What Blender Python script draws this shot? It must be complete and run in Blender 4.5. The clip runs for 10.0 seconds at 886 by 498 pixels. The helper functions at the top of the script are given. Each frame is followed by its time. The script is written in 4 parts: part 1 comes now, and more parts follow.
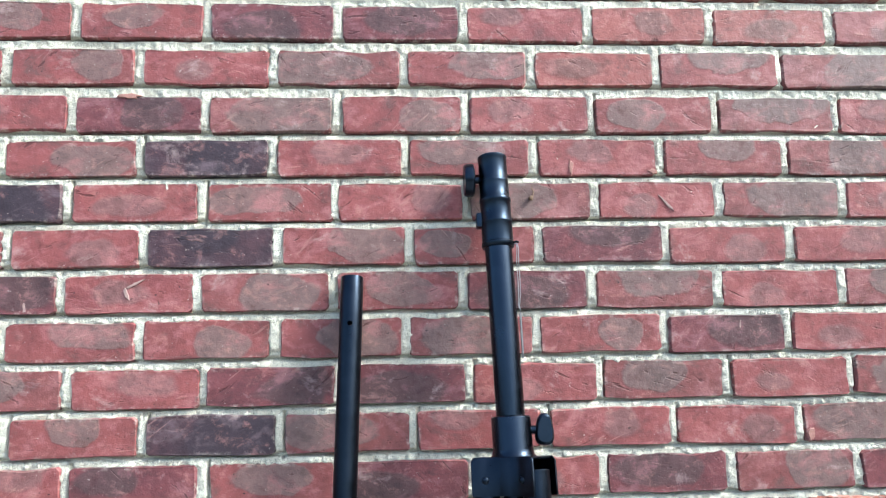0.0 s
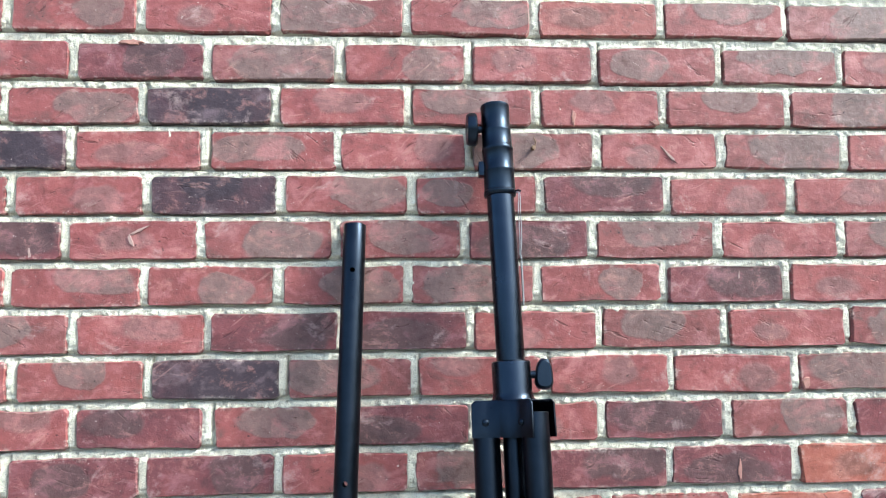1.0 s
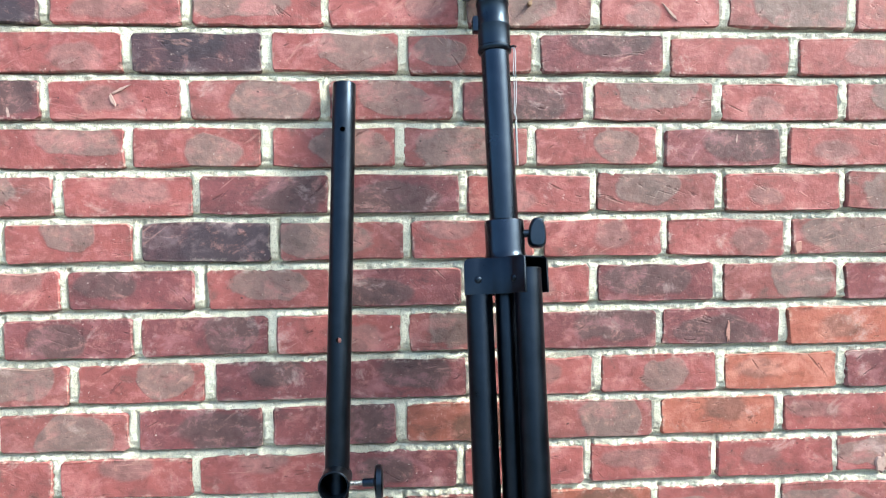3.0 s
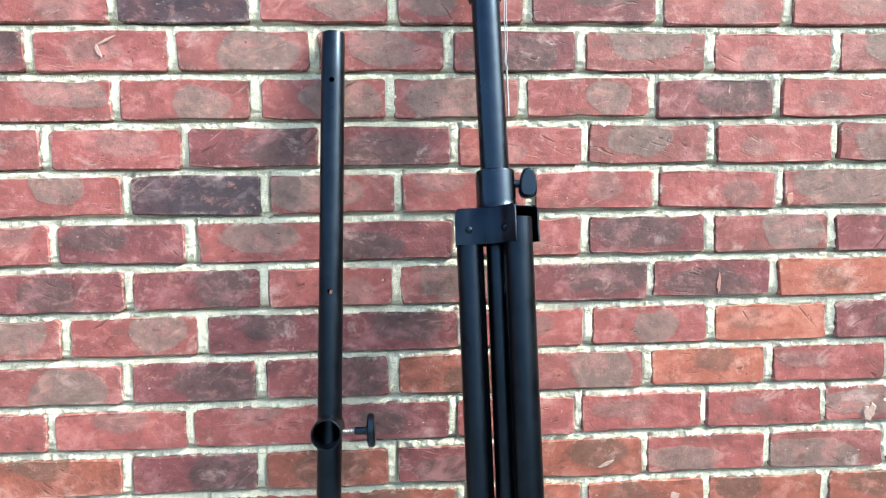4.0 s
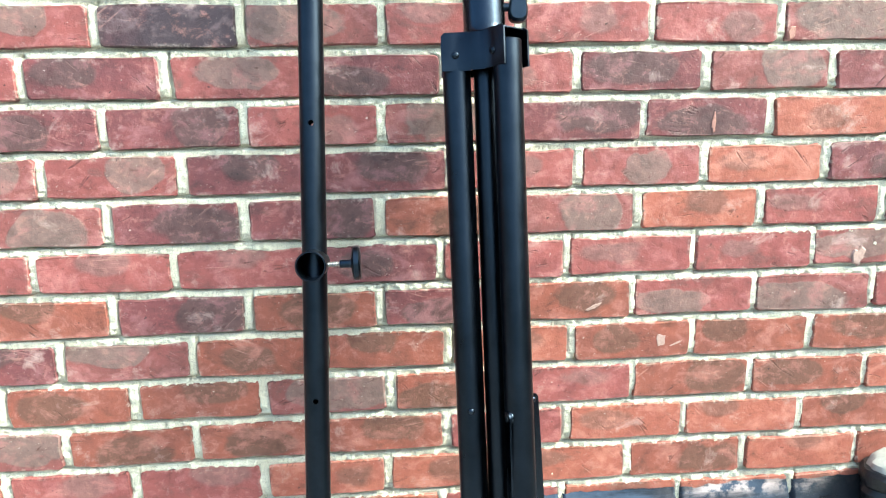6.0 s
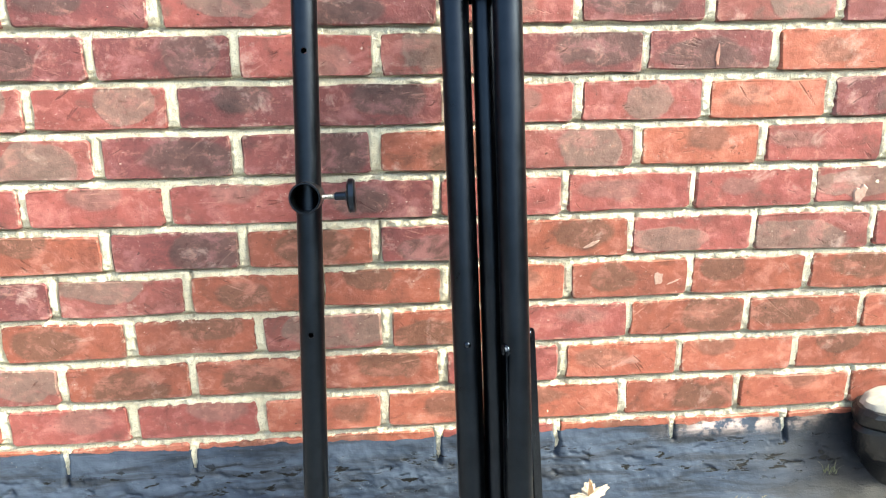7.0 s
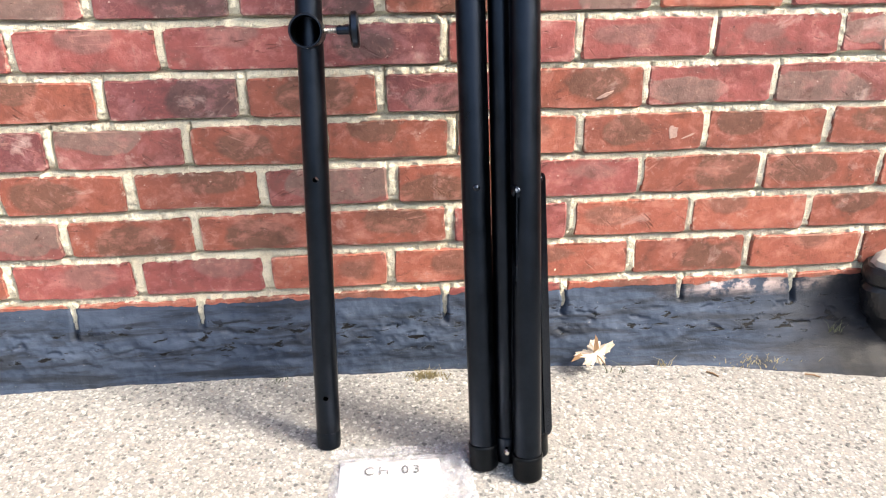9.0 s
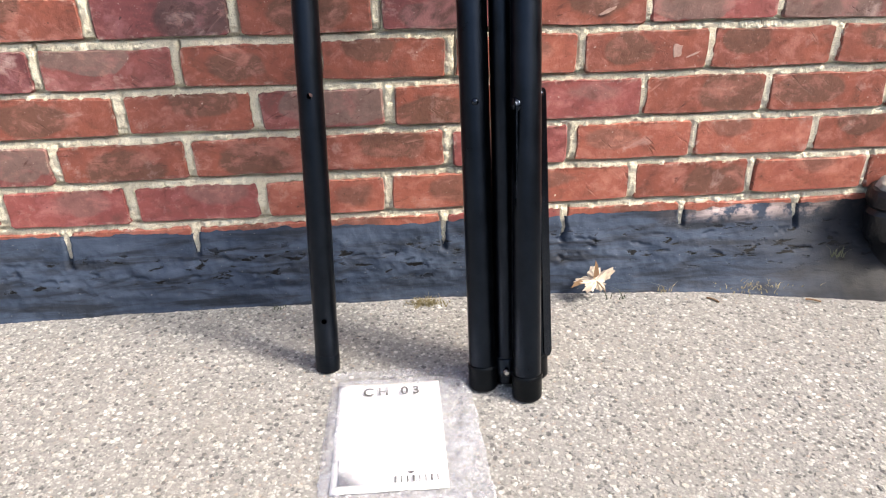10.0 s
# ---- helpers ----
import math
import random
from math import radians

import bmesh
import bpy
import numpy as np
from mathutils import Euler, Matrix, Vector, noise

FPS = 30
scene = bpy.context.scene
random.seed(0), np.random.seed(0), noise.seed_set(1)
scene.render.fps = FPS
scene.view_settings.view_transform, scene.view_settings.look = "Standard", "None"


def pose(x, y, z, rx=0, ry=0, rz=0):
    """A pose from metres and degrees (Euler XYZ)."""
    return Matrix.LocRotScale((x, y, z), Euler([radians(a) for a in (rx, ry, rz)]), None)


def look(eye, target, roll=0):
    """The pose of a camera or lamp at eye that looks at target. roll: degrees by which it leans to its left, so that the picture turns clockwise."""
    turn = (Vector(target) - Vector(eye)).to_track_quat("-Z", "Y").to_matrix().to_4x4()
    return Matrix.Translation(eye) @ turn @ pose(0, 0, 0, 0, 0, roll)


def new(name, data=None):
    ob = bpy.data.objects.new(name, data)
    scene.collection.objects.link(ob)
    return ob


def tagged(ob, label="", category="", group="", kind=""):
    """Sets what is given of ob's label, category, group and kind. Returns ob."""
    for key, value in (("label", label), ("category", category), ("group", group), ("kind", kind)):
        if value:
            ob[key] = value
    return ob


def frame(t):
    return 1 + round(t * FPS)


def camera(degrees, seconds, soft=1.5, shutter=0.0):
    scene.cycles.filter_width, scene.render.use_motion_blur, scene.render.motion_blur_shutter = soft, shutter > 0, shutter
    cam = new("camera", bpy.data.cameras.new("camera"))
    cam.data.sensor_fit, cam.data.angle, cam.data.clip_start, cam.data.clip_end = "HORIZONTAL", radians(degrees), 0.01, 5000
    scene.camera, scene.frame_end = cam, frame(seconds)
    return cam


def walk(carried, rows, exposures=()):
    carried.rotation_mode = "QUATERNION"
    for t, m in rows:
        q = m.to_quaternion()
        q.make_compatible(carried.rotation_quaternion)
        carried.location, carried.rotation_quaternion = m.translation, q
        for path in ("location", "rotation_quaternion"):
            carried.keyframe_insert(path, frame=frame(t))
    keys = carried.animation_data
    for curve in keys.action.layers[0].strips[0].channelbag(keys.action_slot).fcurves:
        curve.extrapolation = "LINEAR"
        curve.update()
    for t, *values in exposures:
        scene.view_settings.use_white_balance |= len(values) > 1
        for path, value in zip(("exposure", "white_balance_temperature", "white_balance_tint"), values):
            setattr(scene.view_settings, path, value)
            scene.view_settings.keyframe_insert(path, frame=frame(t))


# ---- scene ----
cam = camera(64.5, 10.0, 1.2)
# seconds, stops, kelvin, tint
EXPOSURES = [(0, 1.59, 5550, 0), (2.5, 1.94, 5850, -5), (4.5, 2.10, 5900, -8), (5.7, 2.25, 5800, -12), (7, 2.35, 7150, -3), (8, 1.99, 7250, 4), (8.5, 2.13, 7250, 7), (10, 1.56, 6950, 10)]
PATH = [
    (0, (-0.069, -0.047, 1.046), (0.039, 1.934, 1.306), -0.9),
    (0.5, (-0.07, -0.045, 1.03), (0.037, 1.941, 1.239), -0.9),
    (1, (-0.073, -0.05, 1.011), (0.035, 1.94, 1.188), -0.5),
    (1.5, (-0.074, -0.045, 0.991), (0.037, 1.948, 1.108), -0.4),
    (2, (-0.076, -0.044, 0.97), (0.046, 1.951, 1.027), -0.4),
    (2.5, (-0.077, -0.033, 0.949), (0.045, 1.964, 0.94), -0.4),
    (3.8, (-0.063, -0.031, 0.91), (0.073, 1.96, 0.774), -0.8),
    (4, (-0.065, -0.032, 0.901), (0.071, 1.958, 0.755), -0.8),
    (4.5, (-0.062, -0.025, 0.873), (0.069, 1.959, 0.654), -0.7),
    (5, (-0.057, -0.024, 0.847), (0.088, 1.951, 0.569), -0.6),
    (5.5, (-0.059, -0.02, 0.823), (0.088, 1.945, 0.482), -0.9),
    (5.7, (-0.058, -0.019, 0.808), (0.09, 1.942, 0.442), -1.0),
    (7, (-0.055, -0.012, 0.757), (0.098, 1.913, 0.236), -0.8),
    (7.5, (-0.061, -0.006, 0.73), (0.084, 1.896, 0.128), -0.7),
    (8, (-0.064, -0.005, 0.704), (0.073, 1.875, 0.035), -0.8),
    (8.5, (-0.063, -0.006, 0.686), (0.067, 1.856, -0.033), -0.8),
    (9, (-0.064, -0.011, 0.667), (0.073, 1.83, -0.102), -0.8),
    (9.5, (-0.065, -0.012, 0.642), (0.064, 1.802, -0.189), -1.1),
    (10, (-0.065, -0.015, 0.617), (0.07, 1.772, -0.27), -1.1),
]
walk(cam, [(t, look(eye, target, roll)) for t, eye, target, roll in PATH], EXPOSURES)

# ---- light ----
SUN_AZ, SUN_EL = 68, 43          # degrees: to the right of the wall's outward normal, and above the ground
world = bpy.data.worlds.new("sky")
scene.world = world
world.use_nodes = True
wn = world.node_tree.nodes
sky = wn.new("ShaderNodeTexSky")
sky.sky_type, sky.sun_disc = "NISHITA", False
sky.sun_elevation, sky.sun_rotation = radians(SUN_EL), radians(180 - SUN_AZ)
sky.dust_density, sky.air_density = 4.0, 1.0
world.node_tree.links.new(sky.outputs[0], wn["Background"].inputs[0])
wn["Background"].inputs[1].default_value = 0.15
sun_dir = Vector((math.sin(radians(SUN_AZ)) * math.cos(radians(SUN_EL)), -math.cos(radians(SUN_AZ)) * math.cos(radians(SUN_EL)), math.sin(radians(SUN_EL))))
lamp = bpy.data.lights.new("sun", "SUN")
lamp.energy, lamp.angle, lamp.color = 2.0, radians(14), (1.0, 0.95, 0.88)
sun = new("sun", lamp)
sun.matrix_world = look(sun_dir * 30, (0, 0, 0))


# ---- materials ----
class Nodes:
    """Short calls for building one node material."""

    def __init__(self, name):
        self.mat = bpy.data.materials.new(name)
        self.mat.use_nodes = True
        self.tree = self.mat.node_tree
        self.bsdf = self.tree.nodes["Principled BSDF"]
        self.out = self.tree.nodes["Material Output"]

    def add(self, kind, ins=None, **props):
        n = self.tree.nodes.new(kind)
        if "operation" in props:
            n.operation = props["operation"]
        if "data_type" in props:
            n.data_type, n.blend_type = props["data_type"], props["blend_type"]
        for k, v in (ins or {}).items():
            self.put(n.inputs[k], v)
        return n

    def put(self, socket, v):
        if isinstance(v, bpy.types.NodeSocket):
            self.tree.links.new(v, socket)
        elif isinstance(v, tuple) and len(v) == 3 and socket.type == "RGBA":
            socket.default_value = (*v, 1)
        else:
            socket.default_value = v

    def coords(self, spread=True):
        """Object coordinates, shifted for each object."""
        c = self.add("ShaderNodeTexCoord").outputs["Object"]
        if not spread:
            return c
        r = self.add("ShaderNodeObjectInfo").outputs["Random"]
        off = self.add("ShaderNodeVectorMath", {0: (37.0, 91.0, 53.0), "Scale": r}, operation="SCALE").outputs[0]
        return self.add("ShaderNodeVectorMath", {0: c, 1: off}, operation="ADD").outputs[0]

    def scaled(self, v, s):
        return self.add("ShaderNodeVectorMath", {0: v, 1: s}, operation="MULTIPLY").outputs[0]

    def noise(self, v, scale, detail=4.0, rough=0.55, distort=0.0):
        return self.add("ShaderNodeTexNoise", {"Vector": v, "Scale": scale, "Detail": detail, "Roughness": rough, "Distortion": distort}).outputs["Fac"]

    def ramp(self, f, a, b):
        return self.add("ShaderNodeMapRange", {0: f, 1: a, 2: b, 3: 0.0, 4: 1.0}).outputs[0]

    def mix(self, f, a, b, mode="MIX"):
        n = self.add("ShaderNodeMix", data_type="RGBA", blend_type=mode)
        self.put(n.inputs[0], f), self.put(n.inputs[6], a), self.put(n.inputs[7], b)
        return n.outputs[2]

    def calc(self, op, a, b=0.0):
        return self.add("ShaderNodeMath", {0: a, 1: b}, operation=op).outputs[0]

    def bump(self, h, dist, strength=1.0, below=None):
        ins = {"Height": h, "Distance": dist, "Strength": strength}
        if below is not None:
            ins["Normal"] = below
        return self.add("ShaderNodeBump", ins).outputs[0]

    def done(self, color=None, rough=None, normal=None, metal=None, **more):
        for k, v in (("Base Color", color), ("Roughness", rough), ("Normal", normal), ("Metallic", metal)):
            if v is not None:
                self.put(self.bsdf.inputs[k], v)
        for k, v in more.items():
            self.put(self.bsdf.inputs[k.replace("_", " ")], v)
        return self.mat


def brick_material(name, main, second, blotch, lo, hi, spread=True):
    m = Nodes(name)
    v = m.add("ShaderNodeVectorMath", {0: m.coords(True), 1: (0.19, 1.0, 1.0)}, operation="MULTIPLY").outputs[0]
    if not spread:                       # joined bricks: each island its own patch of the clay
        r = m.add("ShaderNodeNewGeometry").outputs["Random Per Island"]
        off = m.add("ShaderNodeVectorMath", {0: (37.0, 91.0, 53.0), "Scale": r}, operation="SCALE").outputs[0]
        v = m.add("ShaderNodeVectorMath", {0: m.coords(False), 1: off}, operation="ADD").outputs[0]
    col = m.mix(m.ramp(m.noise(v, 22, 5, 0.6), 0.35, 0.65), main, second)
    if spread:                           # one oval kiln mark on each face, its place and size by chance
        r1 = m.add("ShaderNodeObjectInfo").outputs["Random"]
        r2 = m.calc("FRACT", m.calc("MULTIPLY", r1, 17.31))
        r3 = m.calc("FRACT", m.calc("MULTIPLY", r1, 71.7))
        xyz = m.add("ShaderNodeSeparateXYZ", {0: m.coords(False)})
        ex = m.calc("DIVIDE", m.calc("SUBTRACT", xyz.outputs[0], m.calc("MULTIPLY", m.calc("SUBTRACT", r2, 0.5), 0.5)), m.calc("ADD", m.calc("MULTIPLY", r3, 0.16), 0.20))
        ez = m.calc("DIVIDE", m.calc("SUBTRACT", xyz.outputs[2], m.calc("MULTIPLY", m.calc("SUBTRACT", r1, 0.35), 0.034)), m.calc("ADD", m.calc("MULTIPLY", r2, 0.010), 0.021))
        far = m.calc("SQRT", m.calc("ADD", m.calc("MULTIPLY", ex, ex), m.calc("MULTIPLY", ez, ez)))
        far = m.calc("ADD", far, m.calc("MULTIPLY", m.calc("SUBTRACT", m.noise(v, 13, 4, 0.5, 0.5), 0.5), 1.5))
        field = m.calc("SUBTRACT", 1.05, m.calc("MULTIPLY", far, 0.5))
    else:
        field = m.noise(m.scaled(v, (1.0, 1.0, 1.7)), 11, 1.0, 0.4, 0.9)
    mask = m.ramp(field, lo, lo + 0.45 * (hi - lo))
    mottled = m.mix(m.ramp(m.noise(v, 50, 5, 0.65), 0.3, 0.7), blotch, tuple(c * 0.68 for c in blotch))
    col = m.mix(m.calc("MULTIPLY", mask, 0.85), col, mottled)
    streak = m.noise(m.scaled(v, (1.0, 1.0, 1.25)), 34, 7, 0.72, 0.4)
    col = m.mix(m.calc("MULTIPLY", m.ramp(streak, 0.55, 0.72), 0.5), col, (0.50, 0.24, 0.20))
    col = m.mix(m.calc("MULTIPLY", m.ramp(streak, 0.46, 0.28), 0.75), col, tuple(c * 0.35 for c in main))
    cloud = m.noise(m.scaled(v, (1.0, 1.0, 1.5)), 19, 6, 0.66, 0.35)
    col = m.mix(m.calc("MULTIPLY", m.ramp(cloud, 0.52, 0.68), 0.75), col, tuple(min(1.0, c * 1.25 + 0.06) for c in main))
    col = m.mix(m.calc("MULTIPLY", m.ramp(cloud, 0.45, 0.30), 0.65), col, tuple(c * 0.45 for c in blotch))
    smear = m.noise(m.scaled(v, (1.0, 1.0, 1.3)), 15, 7, 0.68, 0.4)
    col = m.mix(m.calc("MULTIPLY", m.ramp(smear, 0.60, 0.74), 0.6), col, (0.50, 0.36, 0.33))
    if spread:                           # mortar smeared over the arrises
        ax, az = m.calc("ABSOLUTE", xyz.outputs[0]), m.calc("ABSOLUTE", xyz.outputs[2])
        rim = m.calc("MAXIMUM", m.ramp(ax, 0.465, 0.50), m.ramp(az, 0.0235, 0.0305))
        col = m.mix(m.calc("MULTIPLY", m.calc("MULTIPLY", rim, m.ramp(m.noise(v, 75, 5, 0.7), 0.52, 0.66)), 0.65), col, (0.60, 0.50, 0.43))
        # broken dark rim: crumbled edges, with the joints' shade put into the colour
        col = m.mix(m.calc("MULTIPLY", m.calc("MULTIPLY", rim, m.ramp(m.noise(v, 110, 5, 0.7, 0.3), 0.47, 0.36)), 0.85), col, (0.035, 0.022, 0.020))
    drag = None
    if spread:                           # pale scratches where the clay was dragged, slanting at random
        slant = m.add("ShaderNodeVectorRotate", {"Vector": v, "Axis": (0.0, 1.0, 0.0), "Angle": m.calc("MULTIPLY", m.calc("SUBTRACT", r2, 0.5), 1.8)}).outputs[0]
        fine = m.ramp(m.noise(m.scaled(slant, (13.0, 10.0, 190.0)), 1.0, 3, 0.55), 0.64, 0.72)
        coarse = m.ramp(m.noise(m.scaled(slant, (20.0, 10.0, 75.0)), 1.0, 4, 0.6, 0.4), 0.60, 0.68)
        where = m.ramp(m.noise(v, 14, 2, 0.5), 0.52, 0.64)
        drag = m.calc("MULTIPLY", m.calc("MAXIMUM", fine, coarse), where)
        col = m.mix(m.calc("MULTIPLY", drag, 0.32), col, (0.50, 0.27, 0.225))
        pit = m.ramp(m.noise(m.scaled(slant, (24.0, 10.0, 110.0)), 1.0, 4, 0.6, 0.6), 0.36, 0.29)
        col = m.mix(m.calc("MULTIPLY", pit, 0.7), col, tuple(c * 0.28 for c in main))
    fleck = m.noise(m.scaled(v, (1.0, 1.0, 1.2)), 170, 3, 0.6)
    col = m.mix(m.calc("MULTIPLY", m.ramp(fleck, 0.69, 0.76), 0.6), col, (0.62, 0.50, 0.44))
    col = m.mix(m.calc("MULTIPLY", m.ramp(m.noise(v, 120, 3, 0.6), 0.31, 0.24), 0.85), col, (0.03, 0.02, 0.02))
    h1 = m.noise(v, 420, 3, 0.6)
    h2 = m.noise(v, 24, 4, 0.55)
    n = m.bump(h1, 0.0008, 0.5)
    n = m.bump(m.noise(v, 90, 4, 0.6), 0.0020, 0.35, n)
    n = m.bump(h2, 0.004, 0.5, n)
    n = m.bump(mask, 0.0006, 0.5, n)
    if drag is not None:
        n = m.bump(drag, 0.0007, 0.5, n)
        n = m.bump(pit, -0.0016, 0.6, n)
    return m.done(col, m.ramp(h2, -0.6, 1.4), n, Specular_IOR_Level=0.3)


BRICKS = {
    "r": ("red_brick", (0.274, 0.081, 0.073), (0.201, 0.058, 0.057), (0.242, 0.120, 0.109), 0.62, 0.84),
    "m": ("mottled_brick", (0.252, 0.074, 0.068), (0.184, 0.055, 0.052), (0.215, 0.139, 0.121), 0.52, 0.62),
    "b": ("brown_brick", (0.231, 0.073, 0.067), (0.167, 0.058, 0.054), (0.199, 0.135, 0.118), 0.36, 0.48),
    "p": ("plum_brick", (0.176, 0.053, 0.055), (0.120, 0.041, 0.045), (0.102, 0.060, 0.059), 0.46, 0.66),
    "d": ("dark_brick", (0.078, 0.038, 0.044), (0.049, 0.030, 0.036), (0.051, 0.036, 0.044), 0.42, 0.65),
    "o": ("orange_brick", (0.330, 0.109, 0.073), (0.270, 0.082, 0.059), (0.228, 0.102, 0.077), 0.62, 0.88),
    "l": ("light_red_brick", (0.300, 0.096, 0.080), (0.238, 0.074, 0.064), (0.205, 0.100, 0.084), 0.62, 0.88),
    "w": ("warm_brown_brick", (0.255, 0.080, 0.054), (0.190, 0.062, 0.046), (0.151, 0.075, 0.055), 0.50, 0.70),
}
BRICK_MATS = {k: brick_material(*v) for k, v in BRICKS.items()}
FAR_BRICK = brick_material("far_red_brick", *BRICKS["m"][1:4], 0.52, 0.58, spread=False)


def mortar_material():
    m = Nodes("mortar")
    v = m.coords(False)
    col = m.mix(m.ramp(m.noise(v, 14, 4), 0.35, 0.7), (0.79, 0.745, 0.60), (0.62, 0.575, 0.45))
    grain = m.noise(v, 600, 3, 0.7)
    col = m.mix(m.calc("MULTIPLY", m.ramp(grain, 0.46, 0.35), 0.8), col, (0.22, 0.19, 0.15))
    col = m.mix(m.calc("MULTIPLY", m.ramp(m.noise(v, 70, 4, 0.65), 0.58, 0.72), 0.35), col, (0.30, 0.27, 0.21))
    n = m.bump(grain, 0.004, 0.8)
    n = m.bump(m.noise(v, 130, 4, 0.6), 0.004, 0.6, n)
    return m.done(col, 0.95, n, Specular_IOR_Level=0.2)


def tar_material():
    m = Nodes("tar_coating")
    v = m.coords(False)
    long = m.scaled(v, (1.0, 2.0, 3.0))
    col = m.mix(m.ramp(m.noise(long, 9, 5, 0.6, 0.5), 0.35, 0.65), (0.027, 0.041, 0.070), (0.060, 0.082, 0.126))
    col = m.mix(m.calc("MULTIPLY", m.ramp(m.noise(long, 30, 6, 0.7, 0.8), 0.60, 0.75), 0.45), col, (0.13, 0.13, 0.14))
    col = m.mix(m.calc("MULTIPLY", m.ramp(m.noise(v, 240, 2, 0.5), 0.735, 0.78), 0.6), col, (0.42, 0.40, 0.36))
    at = m.add("ShaderNodeSeparateXYZ", {0: v})
    lime = m.calc("MULTIPLY", m.calc("MULTIPLY", m.ramp(at.outputs[0], 0.38, 0.48), m.ramp(at.outputs[0], 0.78, 0.68)), m.ramp(at.outputs[2], 0.108, 0.132))
    col = m.mix(m.calc("MULTIPLY", lime, m.ramp(m.noise(v, 42, 5, 0.65), 0.42, 0.56)), col, (0.62, 0.50, 0.48))
    # the stub's cast shadow put into the colour: the tar blackens towards it
    stub_shadow = m.ramp(m.calc("ADD", at.outputs[0], m.calc("MULTIPLY", m.noise(v, 16, 4, 0.6), 0.10)), 0.560, 0.760)
    col = m.mix(m.calc("MULTIPLY", stub_shadow, 0.92), col, (0.006, 0.006, 0.007))
    slit = m.ramp(m.noise(m.scaled(v, (1.0, 1.6, 3.4)), 24, 4, 0.6, 0.3), 0.595, 0.635)
    band = m.calc("MULTIPLY", m.ramp(at.outputs[2], 0.030, 0.050), m.ramp(at.outputs[2], 0.118, 0.100))
    crack = m.calc("MULTIPLY", slit, band)
    worn = m.ramp(m.noise(m.scaled(v, (0.5, 1.5, 4.0)), 12, 5, 0.65, 0.4), 0.46, 0.62)
    col = m.mix(m.calc("MULTIPLY", worn, 0.8), col, (0.013, 0.015, 0.020))
    col = m.mix(crack, col, (0.004, 0.004, 0.005))
    h = m.noise(long, 26, 5, 0.6, 0.8)
    n = m.bump(m.noise(v, 300, 3), 0.001, 0.4)
    n = m.bump(h, 0.0030, 0.35, n)
    n = m.bump(crack, -0.003, 0.6, n)
    return m.done(col, m.ramp(h, -0.75, 1.2), n, Specular_IOR_Level=0.24)


def concrete_material():
    """Exposed-aggregate concrete: grains of several colours in a sandy paste."""
    m = Nodes("aggregate_concrete")
    v = m.coords(False)
    warp = m.add("ShaderNodeVectorMath", {0: v, 1: m.scaled(m.add("ShaderNodeTexNoise", {"Vector": v, "Scale": 160.0}).outputs["Color"], (0.006, 0.006, 0.006))}, operation="ADD").outputs[0]
    cells = m.add("ShaderNodeTexVoronoi", {"Vector": warp, "Scale": 240.0, "Randomness": 1.0})
    dist, rnd = cells.outputs["Distance"], cells.outputs["Color"]
    large = m.add("ShaderNodeTexVoronoi", {"Vector": warp, "Scale": 105.0})
    large_hue = m.add("ShaderNodeSeparateColor", {0: large.outputs["Color"]})
    hue = m.add("ShaderNodeSeparateColor", {0: rnd})
    stone = m.add("ShaderNodeValToRGB", {0: hue.outputs[0]})
    r = stone.color_ramp
    r.interpolation = "CONSTANT"
    tones = [(0.0, (0.246, 0.242, 0.233)), (0.20, (0.328, 0.322, 0.309)), (0.40, (0.159, 0.160, 0.160)), (0.58, (0.278, 0.270, 0.258)), (0.72, (0.455, 0.450, 0.437)), (0.86, (0.100, 0.100, 0.100)), (0.95, (0.309, 0.255, 0.218))]
    for i, (p, c) in enumerate(tones):
        e = r.elements[i] if i < 2 else r.elements.new(p)
        e.position, e.color = p, (*c, 1)
    paste = m.mix(m.ramp(m.noise(v, 500, 3, 0.7), 0.35, 0.65), (0.250, 0.249, 0.244), (0.187, 0.187, 0.183))
    col = m.mix(m.calc("MULTIPLY", m.ramp(dist, 0.75, 0.25), 0.85), paste, stone.outputs[0])
    pebble = m.mix(m.ramp(large_hue.outputs[1], 0.58, 0.66), (0.070, 0.073, 0.076), (0.564, 0.546, 0.519))
    col = m.mix(m.calc("MULTIPLY", m.calc("MULTIPLY", m.ramp(large.outputs["Distance"], 0.42, 0.30), m.ramp(large_hue.outputs[0], 0.66, 0.68)), 0.85), col, pebble)
    col = m.mix(m.calc("MULTIPLY", m.ramp(m.noise(v, 5, 5, 0.6), 0.5, 0.7), 0.35), col, (0.228, 0.218, 0.200))
    n = m.bump(m.noise(v, 700, 2), 0.0012, 0.6)
    n = m.bump(m.ramp(dist, 0.8, 0.1), 0.0014, 0.5, n)
    return m.done(col, 0.9, n, Specular_IOR_Level=0.25)


